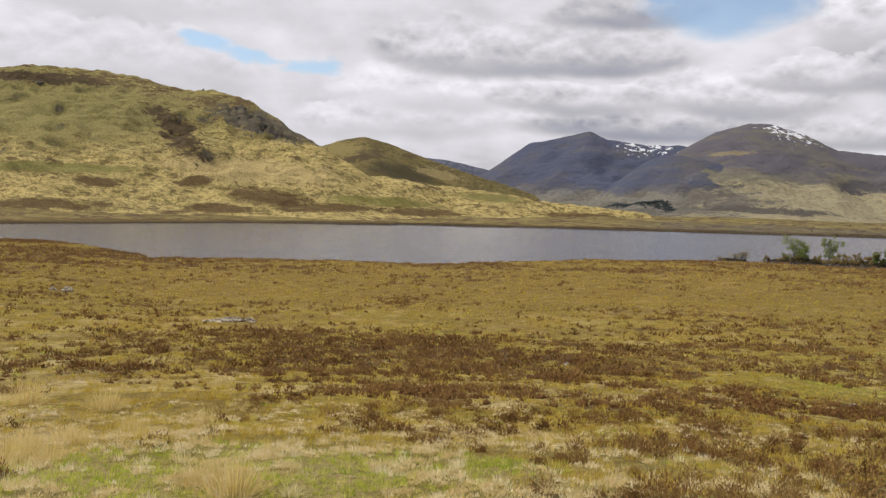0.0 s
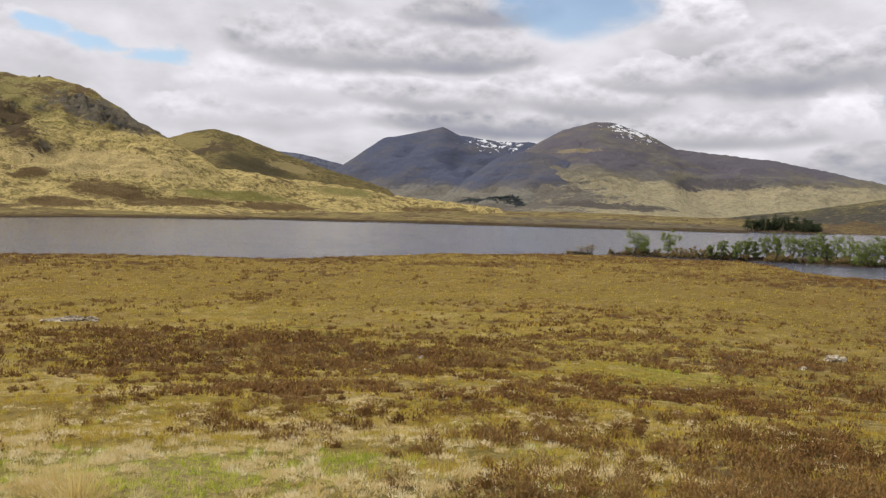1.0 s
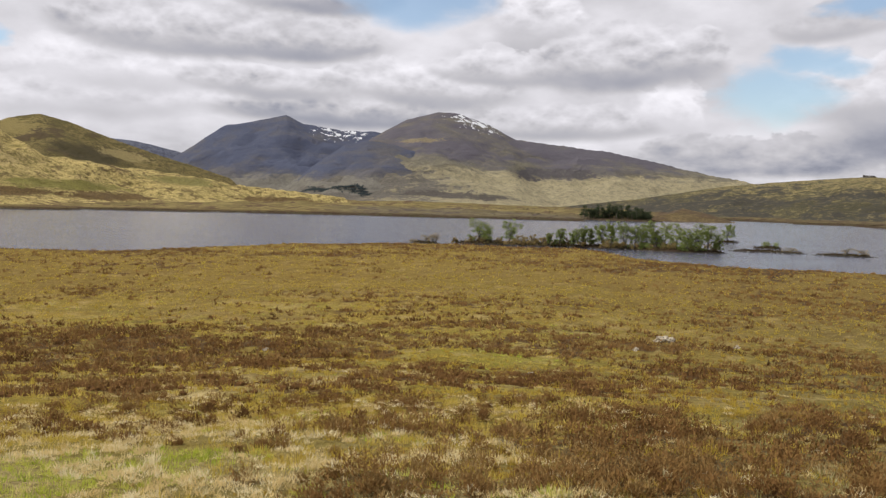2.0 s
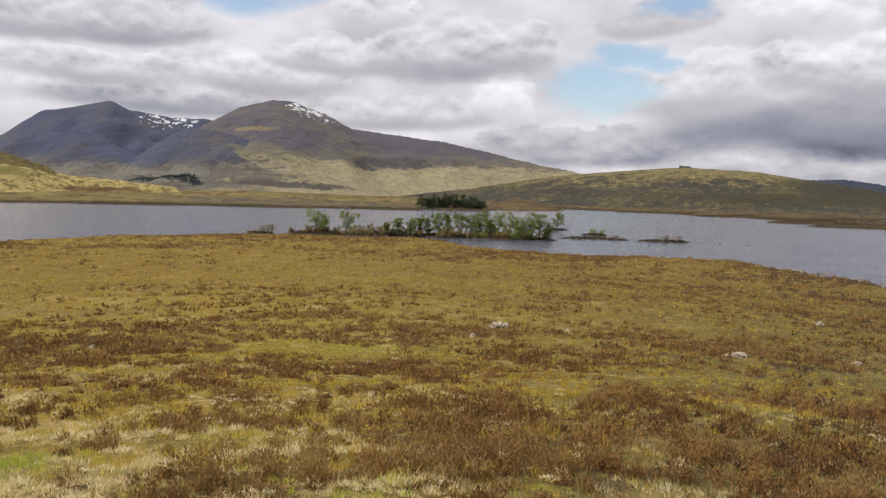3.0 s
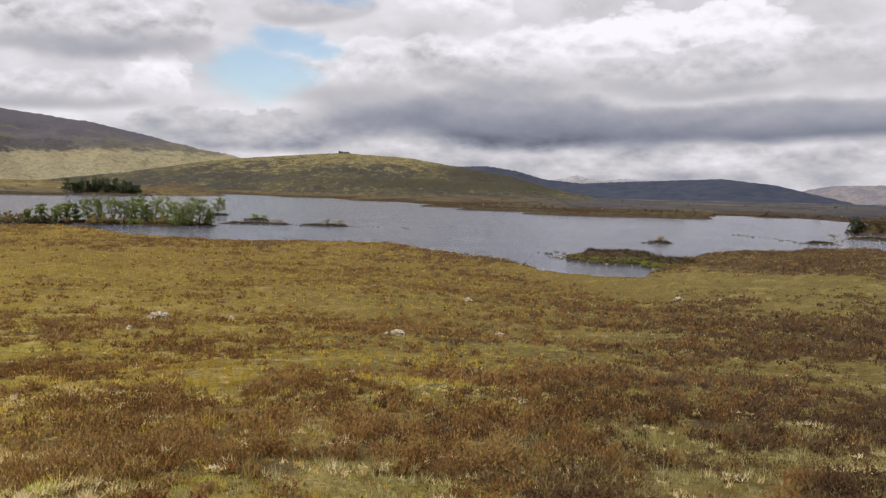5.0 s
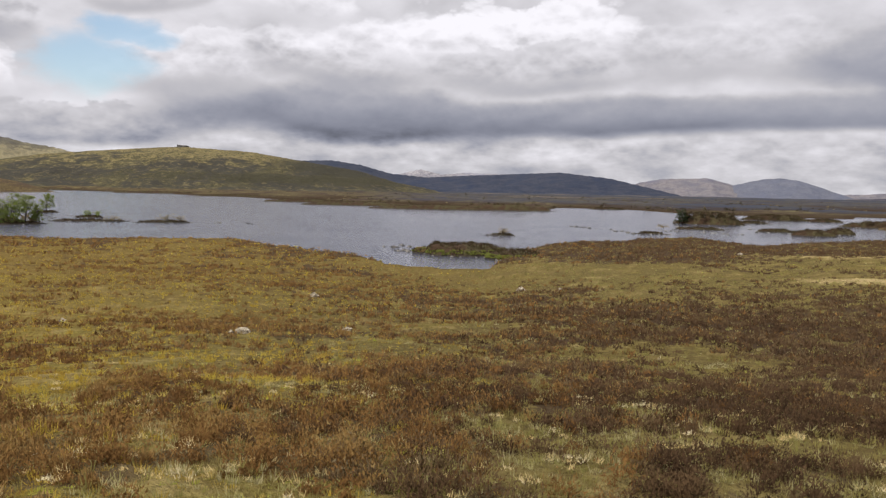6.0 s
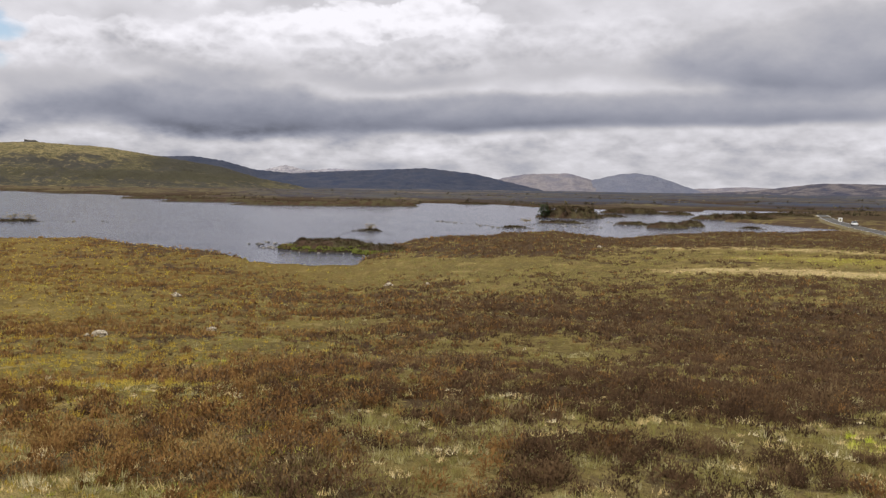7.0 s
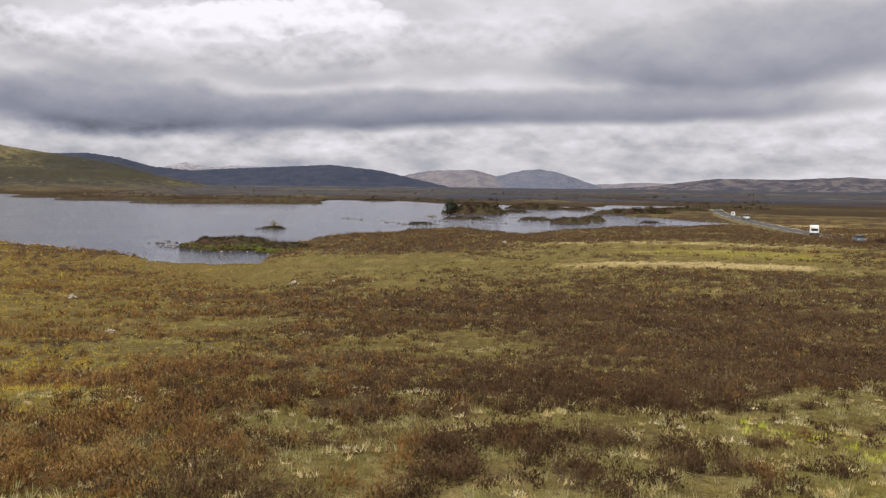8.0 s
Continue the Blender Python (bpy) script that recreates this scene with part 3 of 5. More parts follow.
# corrie heath darkened to blue in place of haze and shade
high_hill_2 = hill_material("haze-blue corrie heath", (0.23, 0.215, 0.175), (0.145, 0.138, 0.145), (0.076, 0.086, 0.128), (0.09, 0.10, 0.13), 420, 0.48, 0.55,
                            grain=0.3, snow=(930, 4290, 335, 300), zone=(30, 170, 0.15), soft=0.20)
# blue, purple and pale tints from here on stand in for distance haze
blue_hill = hill_material("haze-blue heath", (0.075, 0.082, 0.112), (0.052, 0.063, 0.098), (0.040, 0.051, 0.088), (0.058, 0.068, 0.100), 300, 0.5, 0.5, grain=0.25, soft=0.2)
far_haze = hill_material("haze-blue mountain heath", (0.165, 0.175, 0.22), (0.12, 0.13, 0.18), (0.10, 0.112, 0.165), (0.12, 0.13, 0.17), 420, 0.5, 0.5, snow=(-663, 4552, 330, 130))
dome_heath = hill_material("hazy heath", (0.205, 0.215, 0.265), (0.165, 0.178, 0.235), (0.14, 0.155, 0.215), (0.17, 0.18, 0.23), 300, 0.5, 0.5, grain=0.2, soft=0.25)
# paleness here also holds painted sunlight on the hill
pale_hill = hill_material("hazy pale grass", (0.30, 0.277, 0.29), (0.215, 0.205, 0.24), (0.15, 0.155, 0.21), (0.16, 0.165, 0.21), 400, 0.50, 0.5, grain=0.25, soft=0.2)
peak_hill = hill_material("hazy snow-dusted peak", (0.46, 0.44, 0.46), (0.36, 0.35, 0.39), (0.27, 0.27, 0.32), (0.30, 0.30, 0.34), 300, 0.5, 0.5)
ridge_hill = hill_material("hazy ridge heath", (0.19, 0.168, 0.17), (0.085, 0.082, 0.105), (0.052, 0.055, 0.082), (0.08, 0.08, 0.095), 260, 0.46, 0.5, grain=0.3, soft=0.18)

build_hill("craggy_hill", [(-740, 1090, 160), (-580, 1163, 174), (-537, 1184, 186), (-457, 1217, 186), (-391, 1219, 175), (-341, 1223, 164), (-310, 1221, 165),
                           (-263, 1212, 154), (-237, 1197, 136), (-212, 1181, 124), (-184, 1166, 93), (-117, 1174, 59), (-62, 1198, 53), (47, 1249, 43),
                           (164, 1290, 28), (288, 1319, 18)],
           3.6, 3.6, green_hill, "craggy grass hill with dark heather and bare rock outcrops", seed=3, rugged=0.13, crags=16, knolls=16,
           cliffs=[(-255, 1150, 36, 34), (-222, 1112, 36, 38), (-190, 1090, 30, 34), (-500, 1130, 60, 30), (-300, 1060, 40, 20)])
build_hill("grass_hill", [(-420, 2180, 108), (-297, 2180, 158), (-246, 2186, 175), (-195, 2191, 186), (-129, 2196, 169), (-37, 2200, 136), (82, 2198, 98), (213, 2190, 60)],
           3.4, 9.0, knoll_hill, "rounded olive grass hill behind the loch", seed=5, rugged=0.09, side=3.2)
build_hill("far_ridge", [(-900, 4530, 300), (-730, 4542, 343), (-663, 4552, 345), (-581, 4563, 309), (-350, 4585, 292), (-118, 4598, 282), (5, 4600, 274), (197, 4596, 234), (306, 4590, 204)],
           2.6, 28.0, far_haze, "far bluish mountain ridge with a snow patch", "mountain", seed=6)
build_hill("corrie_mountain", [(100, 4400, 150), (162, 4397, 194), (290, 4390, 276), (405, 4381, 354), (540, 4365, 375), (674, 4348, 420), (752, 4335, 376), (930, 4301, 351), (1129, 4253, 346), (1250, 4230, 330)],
           2.6, 20.0, high_hill_2, "heather mountain, dark blue with painted haze, snow streaks below its crest", "mountain", seed=11, rugged=0.16)
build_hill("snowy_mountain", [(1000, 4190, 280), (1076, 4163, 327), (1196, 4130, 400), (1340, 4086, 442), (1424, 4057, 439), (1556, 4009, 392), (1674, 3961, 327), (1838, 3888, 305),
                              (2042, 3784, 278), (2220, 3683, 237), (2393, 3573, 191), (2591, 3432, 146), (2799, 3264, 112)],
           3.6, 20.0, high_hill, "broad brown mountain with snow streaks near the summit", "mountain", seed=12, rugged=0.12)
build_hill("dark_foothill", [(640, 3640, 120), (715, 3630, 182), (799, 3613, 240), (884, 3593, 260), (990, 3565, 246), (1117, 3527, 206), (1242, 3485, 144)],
           2.8, 18.0, high_hill_2, "heather shoulder below the mountains, dark blue with painted haze", "mountain", seed=14, rugged=0.14)
build_hill("moor_knoll", [(515, 850, 4), (545, 850, 9), (566, 866, 14), (590, 868, 11), (640, 900, 4)],
           5.0, 4.0, knoll_heath, "small brown knoll beside the loch", seed=25, rugged=0.1)
build_hill("moor_hill", [(900, 1900, 12), (1064, 1810, 36), (1220, 1709, 68), (1319, 1634, 81), (1440, 1529, 94), (1544, 1424, 86), (1624, 1331, 68), (1698, 1235, 49), (1737, 1180, 29), (1791, 1097, 10)],
           5.0, 8.0, mid_hill, "long low green moorland hill across the loch", seed=15, rugged=0.10, power=1.2)
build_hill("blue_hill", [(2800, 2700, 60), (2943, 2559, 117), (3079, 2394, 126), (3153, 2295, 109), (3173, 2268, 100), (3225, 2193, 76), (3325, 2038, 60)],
           4.0, 18.0, blue_hill, "distant hill coloured dark blue for haze and shade", seed=16, rugged=0.06)
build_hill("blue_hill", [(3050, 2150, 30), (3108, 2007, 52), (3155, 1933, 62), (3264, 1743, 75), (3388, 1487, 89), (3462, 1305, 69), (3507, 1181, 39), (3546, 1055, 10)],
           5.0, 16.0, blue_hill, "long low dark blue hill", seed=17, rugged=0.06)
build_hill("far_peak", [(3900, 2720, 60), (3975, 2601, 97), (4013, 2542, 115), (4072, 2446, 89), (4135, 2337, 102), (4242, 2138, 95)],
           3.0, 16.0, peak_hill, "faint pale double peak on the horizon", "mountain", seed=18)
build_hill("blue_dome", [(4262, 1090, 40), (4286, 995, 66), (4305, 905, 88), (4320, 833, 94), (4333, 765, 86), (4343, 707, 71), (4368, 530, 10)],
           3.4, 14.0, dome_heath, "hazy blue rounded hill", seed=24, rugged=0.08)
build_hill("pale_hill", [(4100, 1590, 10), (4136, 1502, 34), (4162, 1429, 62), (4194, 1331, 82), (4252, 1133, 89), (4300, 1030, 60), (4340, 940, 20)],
           4.0, 14.0, pale_hill, "pale purple hill, sunlight and haze put into its colour", seed=19, rugged=0.12)
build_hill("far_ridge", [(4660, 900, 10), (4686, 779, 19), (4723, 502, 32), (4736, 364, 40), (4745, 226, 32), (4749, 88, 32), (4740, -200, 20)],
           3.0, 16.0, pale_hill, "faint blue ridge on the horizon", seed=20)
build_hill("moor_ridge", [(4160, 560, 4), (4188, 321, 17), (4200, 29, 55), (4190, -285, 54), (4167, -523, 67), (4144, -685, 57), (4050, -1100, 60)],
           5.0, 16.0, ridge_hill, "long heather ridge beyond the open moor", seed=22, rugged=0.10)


# ---- small plants of the moor ----
def soup(name, quads, mat, label, category, tone=None):
    """One mesh of many loose little faces; quads: (n, corners, 3); tone: a shade for each face."""
    n, k = quads.shape[:2]
    me = bpy.data.meshes.new(name)
    me.vertices.add(n * k)
    me.vertices.foreach_set("co", quads.astype(np.float32).ravel())
    me.loops.add(n * k)
    me.loops.foreach_set("vertex_index", np.arange(n * k, dtype=np.int32))
    me.polygons.add(n)
    me.polygons.foreach_set("loop_start", np.arange(0, n * k, k, dtype=np.int32))
    me.update(calc_edges=True)
    if tone is None:
        tone = np.random.default_rng(n).uniform(0, 1, n)
    me.attributes.new("tone", "FLOAT", "POINT").data.foreach_set("value", np.repeat(tone, k).astype(np.float32))
    me.materials.append(mat)
    return tagged(new(name, me), label, category, kind="stuff")


def plant_material(name, colours, rough=0.9, gloss=0.03, see_through=0.4):
    """colours: run through by the plant's own shade, with some chance for each leaf or blade."""
    m, n, b = material(name, rough, gloss)
    rnd = n.add("ShaderNodeNewGeometry").outputs["Random Per Island"]
    ramp = n.add("ShaderNodeValToRGB")
    ramp.color_ramp.interpolation = "LINEAR"
    e = ramp.color_ramp.elements
    while len(e) < len(colours):
        e.new(0.5)
    for i, c in enumerate(colours):
        e[i].position, e[i].color = i / (len(colours) - 1), (*c, 1)
    n.put(ramp.inputs[0], n.math("ADD", n.math("MULTIPLY", attr(n, "tone"), 0.8), n.math("MULTIPLY", rnd, 0.2)))
    n.put(b.inputs["Base Color"], ramp.outputs[0])
    soft = n.vmath("NORMALIZE", n.vmath("ADD", n.vmath("MULTIPLY", n.add("ShaderNodeNewGeometry").outputs["Normal"], (0.45, 0.45, 0.45)), (0, 0, 0.7)))
    n.put(b.inputs["Normal"], soft)
    thin = n.add("ShaderNodeBsdfTranslucent")
    n.put(thin.inputs[0], ramp.outputs[0])
    both = n.add("ShaderNodeMixShader")
    both.inputs[0].default_value = see_through
    n.tree.links.new(b.outputs[0], both.inputs[1])
    n.tree.links.new(thin.outputs[0], both.inputs[2])
    end = next(k for k in n.tree.nodes if k.type == "OUTPUT_MATERIAL")
    n.tree.links.new(both.outputs[0], end.inputs[0])
    return m


def sprout(rng, foot, count, length, width, lean, kind):
    """count blades from each foot (n, 3), of length and width (n,); with the foot's number for each."""
    n = len(foot)
    i = np.repeat(np.arange(n), count)
    a = rng.uniform(0, 2 * math.pi, len(i))
    tilt = np.minimum(np.abs(rng.normal(0, lean, len(i))), 1.45)
    if lean > 2:
        tilt = rng.uniform(0.25, 1.25, len(i))
    ln = length[i] * rng.uniform(0.55, 1.15, len(i))
    out = np.stack([np.cos(a), np.sin(a), 0 * a], 1)
    d = out * np.sin(tilt)[:, None] + np.array([0, 0, 1.0]) * np.cos(tilt)[:, None]
    t = rng.uniform(0, 2 * math.pi, len(i))
    side = np.stack([np.cos(t), np.sin(t), 0 * t], 1)
    side = side - d * (side * d).sum(1)[:, None]
    w = (width[i] * rng.uniform(0.6, 1.3, len(i)))[:, None]
    spread = rng.uniform(0, 2 * math.pi, len(i))
    base = foot[i] + np.stack([np.cos(spread), np.sin(spread), 0 * spread], 1) * (length[i] * rng.uniform(0, 1.3, len(i)))[:, None] if lean > 2 else foot[i] + out * (length[i] * rng.uniform(0, 0.45, len(i)))[:, None]
    tip = base + d * ln[:, None]
    if kind == "blade":
        return np.stack([base - side * w, base + side * w, tip], 1)
    mid = base + d * (ln * 0.6)[:, None]
    return np.stack([base, mid + side * w, tip, mid - side * w], 1)


def tufts(rng, foot, count, wide, high, leaf, rise=0.75):
    """Low lobed bushes of small upturned sprigs; wide, high, leaf: (n,)."""
    i = np.repeat(np.arange(len(foot)), count)
    n = len(i)
    d = rng.normal(0, 1, (n, 3))
    d /= np.linalg.norm(d, axis=1)[:, None]
    d[:, 2] = np.abs(d[:, 2])
    turn = rng.uniform(0, 2 * math.pi, (len(foot), 2))[i]
    ang = np.arctan2(d[:, 1], d[:, 0])
    lobe = 1 + 0.22 * np.sin(2 * ang + turn[:, 0]) + 0.20 * np.sin(3 * ang + turn[:, 1])
    k = rng.uniform(0.2, 1.0, n) ** 0.5 * rng.uniform(0.75, 1.3, n)
    p = foot[i] + d * np.stack([wide[i] * k * lobe, wide[i] * k * lobe, high[i] * k * (0.75 + 0.25 * lobe)], 1)
    a, b = d * 0.6 + np.array([0, 0, rise]) + rng.normal(0, 0.45, (n, 3)), rng.normal(0, 1, (n, 3))
    a /= np.linalg.norm(a, axis=1)[:, None]
    b -= a * (a * b).sum(1)[:, None]
    b /= np.linalg.norm(b, axis=1)[:, None]
    s = (leaf[i] * rng.uniform(0.6, 1.4, n))[:, None]
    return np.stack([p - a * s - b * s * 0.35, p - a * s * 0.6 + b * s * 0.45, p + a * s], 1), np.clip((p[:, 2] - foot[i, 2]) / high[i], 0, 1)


def cores(rng, foot, wide, high):
    """Dark filler for the shade inside each bush: a low uneven dome of six sides."""
    n = len(foot)
    t = np.arange(6) * math.pi / 3 + rng.uniform(0, 1, (n, 1))
    ring = lambda k, z: np.stack([np.cos(t) * (wide * k)[:, None] * rng.uniform(0.75, 1.2, (n, 6)), np.sin(t) * (wide * k)[:, None] * rng.uniform(0.75, 1.2, (n, 6)), (high * z)[:, None] * rng.uniform(0.8, 1.15, (n, 6))], 2) + foot[:, None]
    low, mid = ring(0.85, 0.0), ring(0.68, 0.55)
    top = foot + np.stack([0 * high, 0 * high, high * 0.82], 1)
    tris = []
    for k in range(6):
        m = (k + 1) % 6
        tris += [np.stack([low[:, k], low[:, m], mid[:, m]], 1), np.stack([low[:, k], mid[:, m], mid[:, k]], 1), np.stack([mid[:, k], mid[:, m], top], 1)]
    return np.stack(tris, 1).reshape(-1, 3, 3)


def scatter(rng, r0, r1, per_m2, chance):
    """Places between two distances on the open side of the knoll, kept by chance(x, y)."""
    n = int(per_m2 * math.pi * (r1 ** 2 - r0 ** 2) * 140 / 360)
    r = np.sqrt(rng.uniform(r0 ** 2, r1 ** 2, n))
    a = np.radians(rng.uniform(-33, 107, n))
    x, y = r * np.sin(a), r * np.cos(a)
    keep = rng.uniform(0, 1, n) < chance(x, y)
    x, y, r = x[keep], y[keep], r[keep]
    z = land(x, y)
    dry = z > 0.25
    return np.stack([x, y, z - 0.02], 1)[dry], r[dry]


def shade_of(rng, foot, count, seed, dim=0.0, lo=50, hi=76):
    """A shade for each plant, in drifts, repeated for its leaves; dim darkens the right in place of cloud shade."""
    t = 0.5 - dim * smooth(np.degrees(np.arctan2(foot[:, 0], foot[:, 1])), lo, hi) + (fbm(foot[:, 0] / 3, foot[:, 1] / 3, 4, seed, 0.6) - 0.5) * 1.4 + (fbm(foot[:, 0] / 0.5, foot[:, 1] / 0.5, 2, seed + 5) - 0.5) * 0.9 + rng.normal(0, 0.22, len(foot))
    t = t - ((t - 0.5) * 0.6 - 0.10) * smooth(np.hypot(foot[:, 0], foot[:, 1]), 35, 90)
    return np.repeat(np.clip(t, 0, 1), count)


def build_plants():
    rng = np.random.default_rng(4)
    heath, grass, straw, green, sedge, shaded = ([], []), ([], []), ([], []), ([], []), ([], []), ([], [])
    east = lambda x, y: smooth(np.degrees(np.arctan2(x, y)), 40, 66)
    clump = lambda x, y: smooth(heather_at(x, y), 0.12, 0.85)
    bare = lambda x, y: 1 - 0.55 * smooth(heather_at(x, y), 0.4, 0.95)
    mats = lambda x, y: np.maximum(np.maximum(smooth(np.hypot(x, y), 8, 12), smooth(np.degrees(np.arctan2(x, y)), 5, 20)), smooth(fbm(x / 0.5, y / 0.5, 3, 91), 0.50, 0.60))
    pale = lambda x, y: smooth(straw_at(x, y) - 0.35 * smooth(np.hypot(x, y), 25, 60), 0.12, 0.7) * bare(x, y) ** 2 * mats(x, y) * (1 - 0.55 * smooth(np.degrees(np.arctan2(x, y)), 0, 22) * (1 - smooth(np.hypot(x, y), 40, 80)))
    fresh = lambda x, y: smooth(lush_at(x, y), 0.15, 0.7) * bare(x, y) * (1 - 0.45 * east(x, y))
    olive = lambda x, y: bare(x, y) * (1 - 0.95 * smooth(lush_at(x, y), 0.1, 0.5)) * (1 - smooth(np.degrees(np.arctan2(x, y)), 40, 66)) * np.maximum(0.4 + 0.6 * smooth(np.hypot(x, y), 8, 12), 1.5 * smooth(np.degrees(np.arctan2(x, y)), 2, 14))
    dull = lambda x, y: (0.3 + 0.7 * bare(x, y)) * (1 + 0.8 * (1 - smooth(np.hypot(x, y), 7, 10))) * east(x, y)
    for r0, r1, dens, k, wide, high, leaf, core in ((3.5, 9, 16, 320, 0.125, 0.155, 0.0145, 0), (9, 16, 17, 112, 0.125, 0.165, 0.021, 0), (16, 30, 12, 30, 0.15, 0.18, 0.033, 1), (30, 55, 6, 18, 0.20, 0.20, 0.062, 0),
                                                    (55, 110, 2.1, 10, 0.30, 0.22, 0.12, 0), (110, 280, 0.36, 9, 0.55, 0.26, 0.22, 0)):
        f, r = scatter(rng, r0, r1, dens, clump)
        s = rng.uniform(0.55, 1.3, len(f)) * (1 + 0.7 * smooth(heather_at(f[:, 0], f[:, 1]), 0.5, 1.0))
        # towards the right, heather takes a darker copy that imitates cloud shade
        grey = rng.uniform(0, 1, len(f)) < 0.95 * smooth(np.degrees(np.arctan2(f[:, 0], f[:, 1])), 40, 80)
        for store, mine in ((heath, ~grey), (shaded, grey)):
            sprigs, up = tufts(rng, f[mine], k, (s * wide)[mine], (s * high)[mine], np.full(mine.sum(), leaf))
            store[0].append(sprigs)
            store[1].append(shade_of(rng, f[mine], k, 71, 0.12) * (0.30 + 0.80 * up))  # self-shade put into the tone: dark below, lighter on top
            # near-black filler domes imitate the shade within the bush
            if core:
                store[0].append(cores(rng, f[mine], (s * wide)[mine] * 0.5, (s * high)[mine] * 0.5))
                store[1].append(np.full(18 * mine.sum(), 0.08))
    bands = ((3.5, 8, 4.4, 0.55, 0.9, 0.9), (8, 16, 1.2, 0.75, 1.5, 0.9), (16, 40, 0.26, 1.0, 3.0, 0.6), (40, 100, 0.08, 1.3, 6.5, 0.3), (100, 260, 0.013, 1.9, 16, 0.24))
    for store, chance, dens, k, size, w, lean, seed in ((grass, olive, 24, 30, 0.095, 0.0042, 1.0, 72), (sedge, dull, 34, 34, 0.09, 0.0040, 1.1, 75), (straw, pale, 50, 26, 0.055, 0.0033, 3.0, 73), (green, fresh, 36, 28, 0.06, 0.0046, 1.2, 74)):
        for r0, r1, kd, ks, kw, kn in bands:
            blades = int(k * kn)
            f, r = scatter(rng, r0, r1, dens * kd, chance)
            tuft = smooth(fbm(f[:, 0] / 0.42, f[:, 1] / 0.42, 3, seed + 20), 0.36, 0.62)
            s = rng.uniform(0.5, 1.5, len(f)) * size * ks * (0.45 + 1.0 * tuft)
            store[0].append(sprout(rng, f, blades, s, np.full(len(f), w * kw), lean, "blade"))
            store[1].append(shade_of(rng, f, blades, seed, 0.18 if store is grass else 0.0, 12, 46))
    # close turf by the roadside: green lawn, flattened straw and taller tufts in patches
    f, r = scatter(rng, 4.6, 15, 215, lambda x, y: (1 - 0.8 * smooth(heather_at(x, y), 0.32, 0.55)) * np.minimum(1, (6.5 / np.hypot(x, y)) ** 2))
    x, y = f[:, 0], f[:, 1]
    mound, patch = fbm(x / 0.45, y / 0.45, 3, 95, 0.55), fbm(x / 0.9, y / 0.9, 3, 96)
    right = smooth(np.degrees(np.arctan2(x, y)), 12, 42)
    is_straw = (mound > 0.535 + 0.03 * right) & (rng.uniform(0, 1, len(f)) > 0.8 * right)
    is_green = ~is_straw & (lush_at(x, y) + (patch - 0.5) * 1.2 > 0.30 + 0.45 * right)
    tall = ~is_straw & ~is_green & (rng.uniform(0, 1, len(f)) < 0.5)
    f[:, 2] += 0.32 * np.clip(mound - 0.44, 0, 1)
    for store, mine, length, width, lean, count in ((straw, is_straw, 0.05, 0.0036, 3.0, 22), (green, is_green & ((right < 0.5) | (patch > 0.55)), 0.06, 0.0040, 0.75, 16), (sedge, is_green & (right >= 0.5) & (patch <= 0.55), 0.055, 0.0038, 0.8, 16),
                                                    (grass, tall & (right < 0.5), 0.10, 0.0036, 0.7, 14), (sedge, tall & (right >= 0.5), 0.075, 0.0036, 0.8, 14)):
        g = f[mine]
        store[0].append(sprout(rng, g, count, rng.uniform(0.6, 1.5, len(g)) * length, np.full(len(g), width), lean, "blade"))
        store[1].append(np.repeat(np.clip(rng.normal(0.62, 0.42, len(g)), 0, 1), count))
    # bleached dead tufts standing in the turf
    f, r = scatter(rng, 4.8, 10, 3.2, lambda x, y: (1 - smooth(np.degrees(np.arctan2(x, y)), 22, 44)) * (1 - smooth(heather_at(x, y), 0.3, 0.6)))
    straw[0].append(sprout(rng, f, 110, rng.uniform(0.06, 0.13, len(f)), np.full(len(f), 0.0042), 0.9, "blade"))
    straw[1].append(np.repeat(np.clip(rng.normal(0.95, 0.15, len(f)), 0, 1), 110))
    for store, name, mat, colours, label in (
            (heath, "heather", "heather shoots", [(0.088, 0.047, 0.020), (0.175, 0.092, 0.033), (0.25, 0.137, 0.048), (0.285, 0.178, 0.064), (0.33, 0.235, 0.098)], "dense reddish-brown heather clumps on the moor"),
            (shaded, "old_heather", "shaded heather shoots", [(0.048, 0.029, 0.018), (0.092, 0.055, 0.030), (0.132, 0.082, 0.043), (0.165, 0.115, 0.058), (0.225, 0.175, 0.10)], "grey-brown heather on the open moor, coloured darker for cloud shade"),
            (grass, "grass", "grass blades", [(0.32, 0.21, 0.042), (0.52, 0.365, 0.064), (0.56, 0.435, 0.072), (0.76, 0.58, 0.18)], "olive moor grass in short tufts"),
            (sedge, "sedge", "sedge blades", [(0.18, 0.135, 0.05), (0.29, 0.235, 0.085), (0.31, 0.285, 0.09), (0.54, 0.48, 0.27)], "sedge and moor grass, their grey-green dulled for cloud shade"),
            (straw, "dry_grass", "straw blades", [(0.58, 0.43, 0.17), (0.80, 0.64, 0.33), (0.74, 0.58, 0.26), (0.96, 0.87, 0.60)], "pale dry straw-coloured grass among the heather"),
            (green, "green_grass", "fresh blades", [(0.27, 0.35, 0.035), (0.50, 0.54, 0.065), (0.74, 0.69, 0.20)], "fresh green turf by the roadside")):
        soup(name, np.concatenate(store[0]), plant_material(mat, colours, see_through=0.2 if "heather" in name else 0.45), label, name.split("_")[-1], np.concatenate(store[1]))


build_plants()


def at(az, r, lift=0.0):
    a = radians(az)
    x, y = r * math.sin(a), r * math.cos(a)
    return Vector((x, y, float(land(np.array([x]), np.array([y]))[0]) + lift))


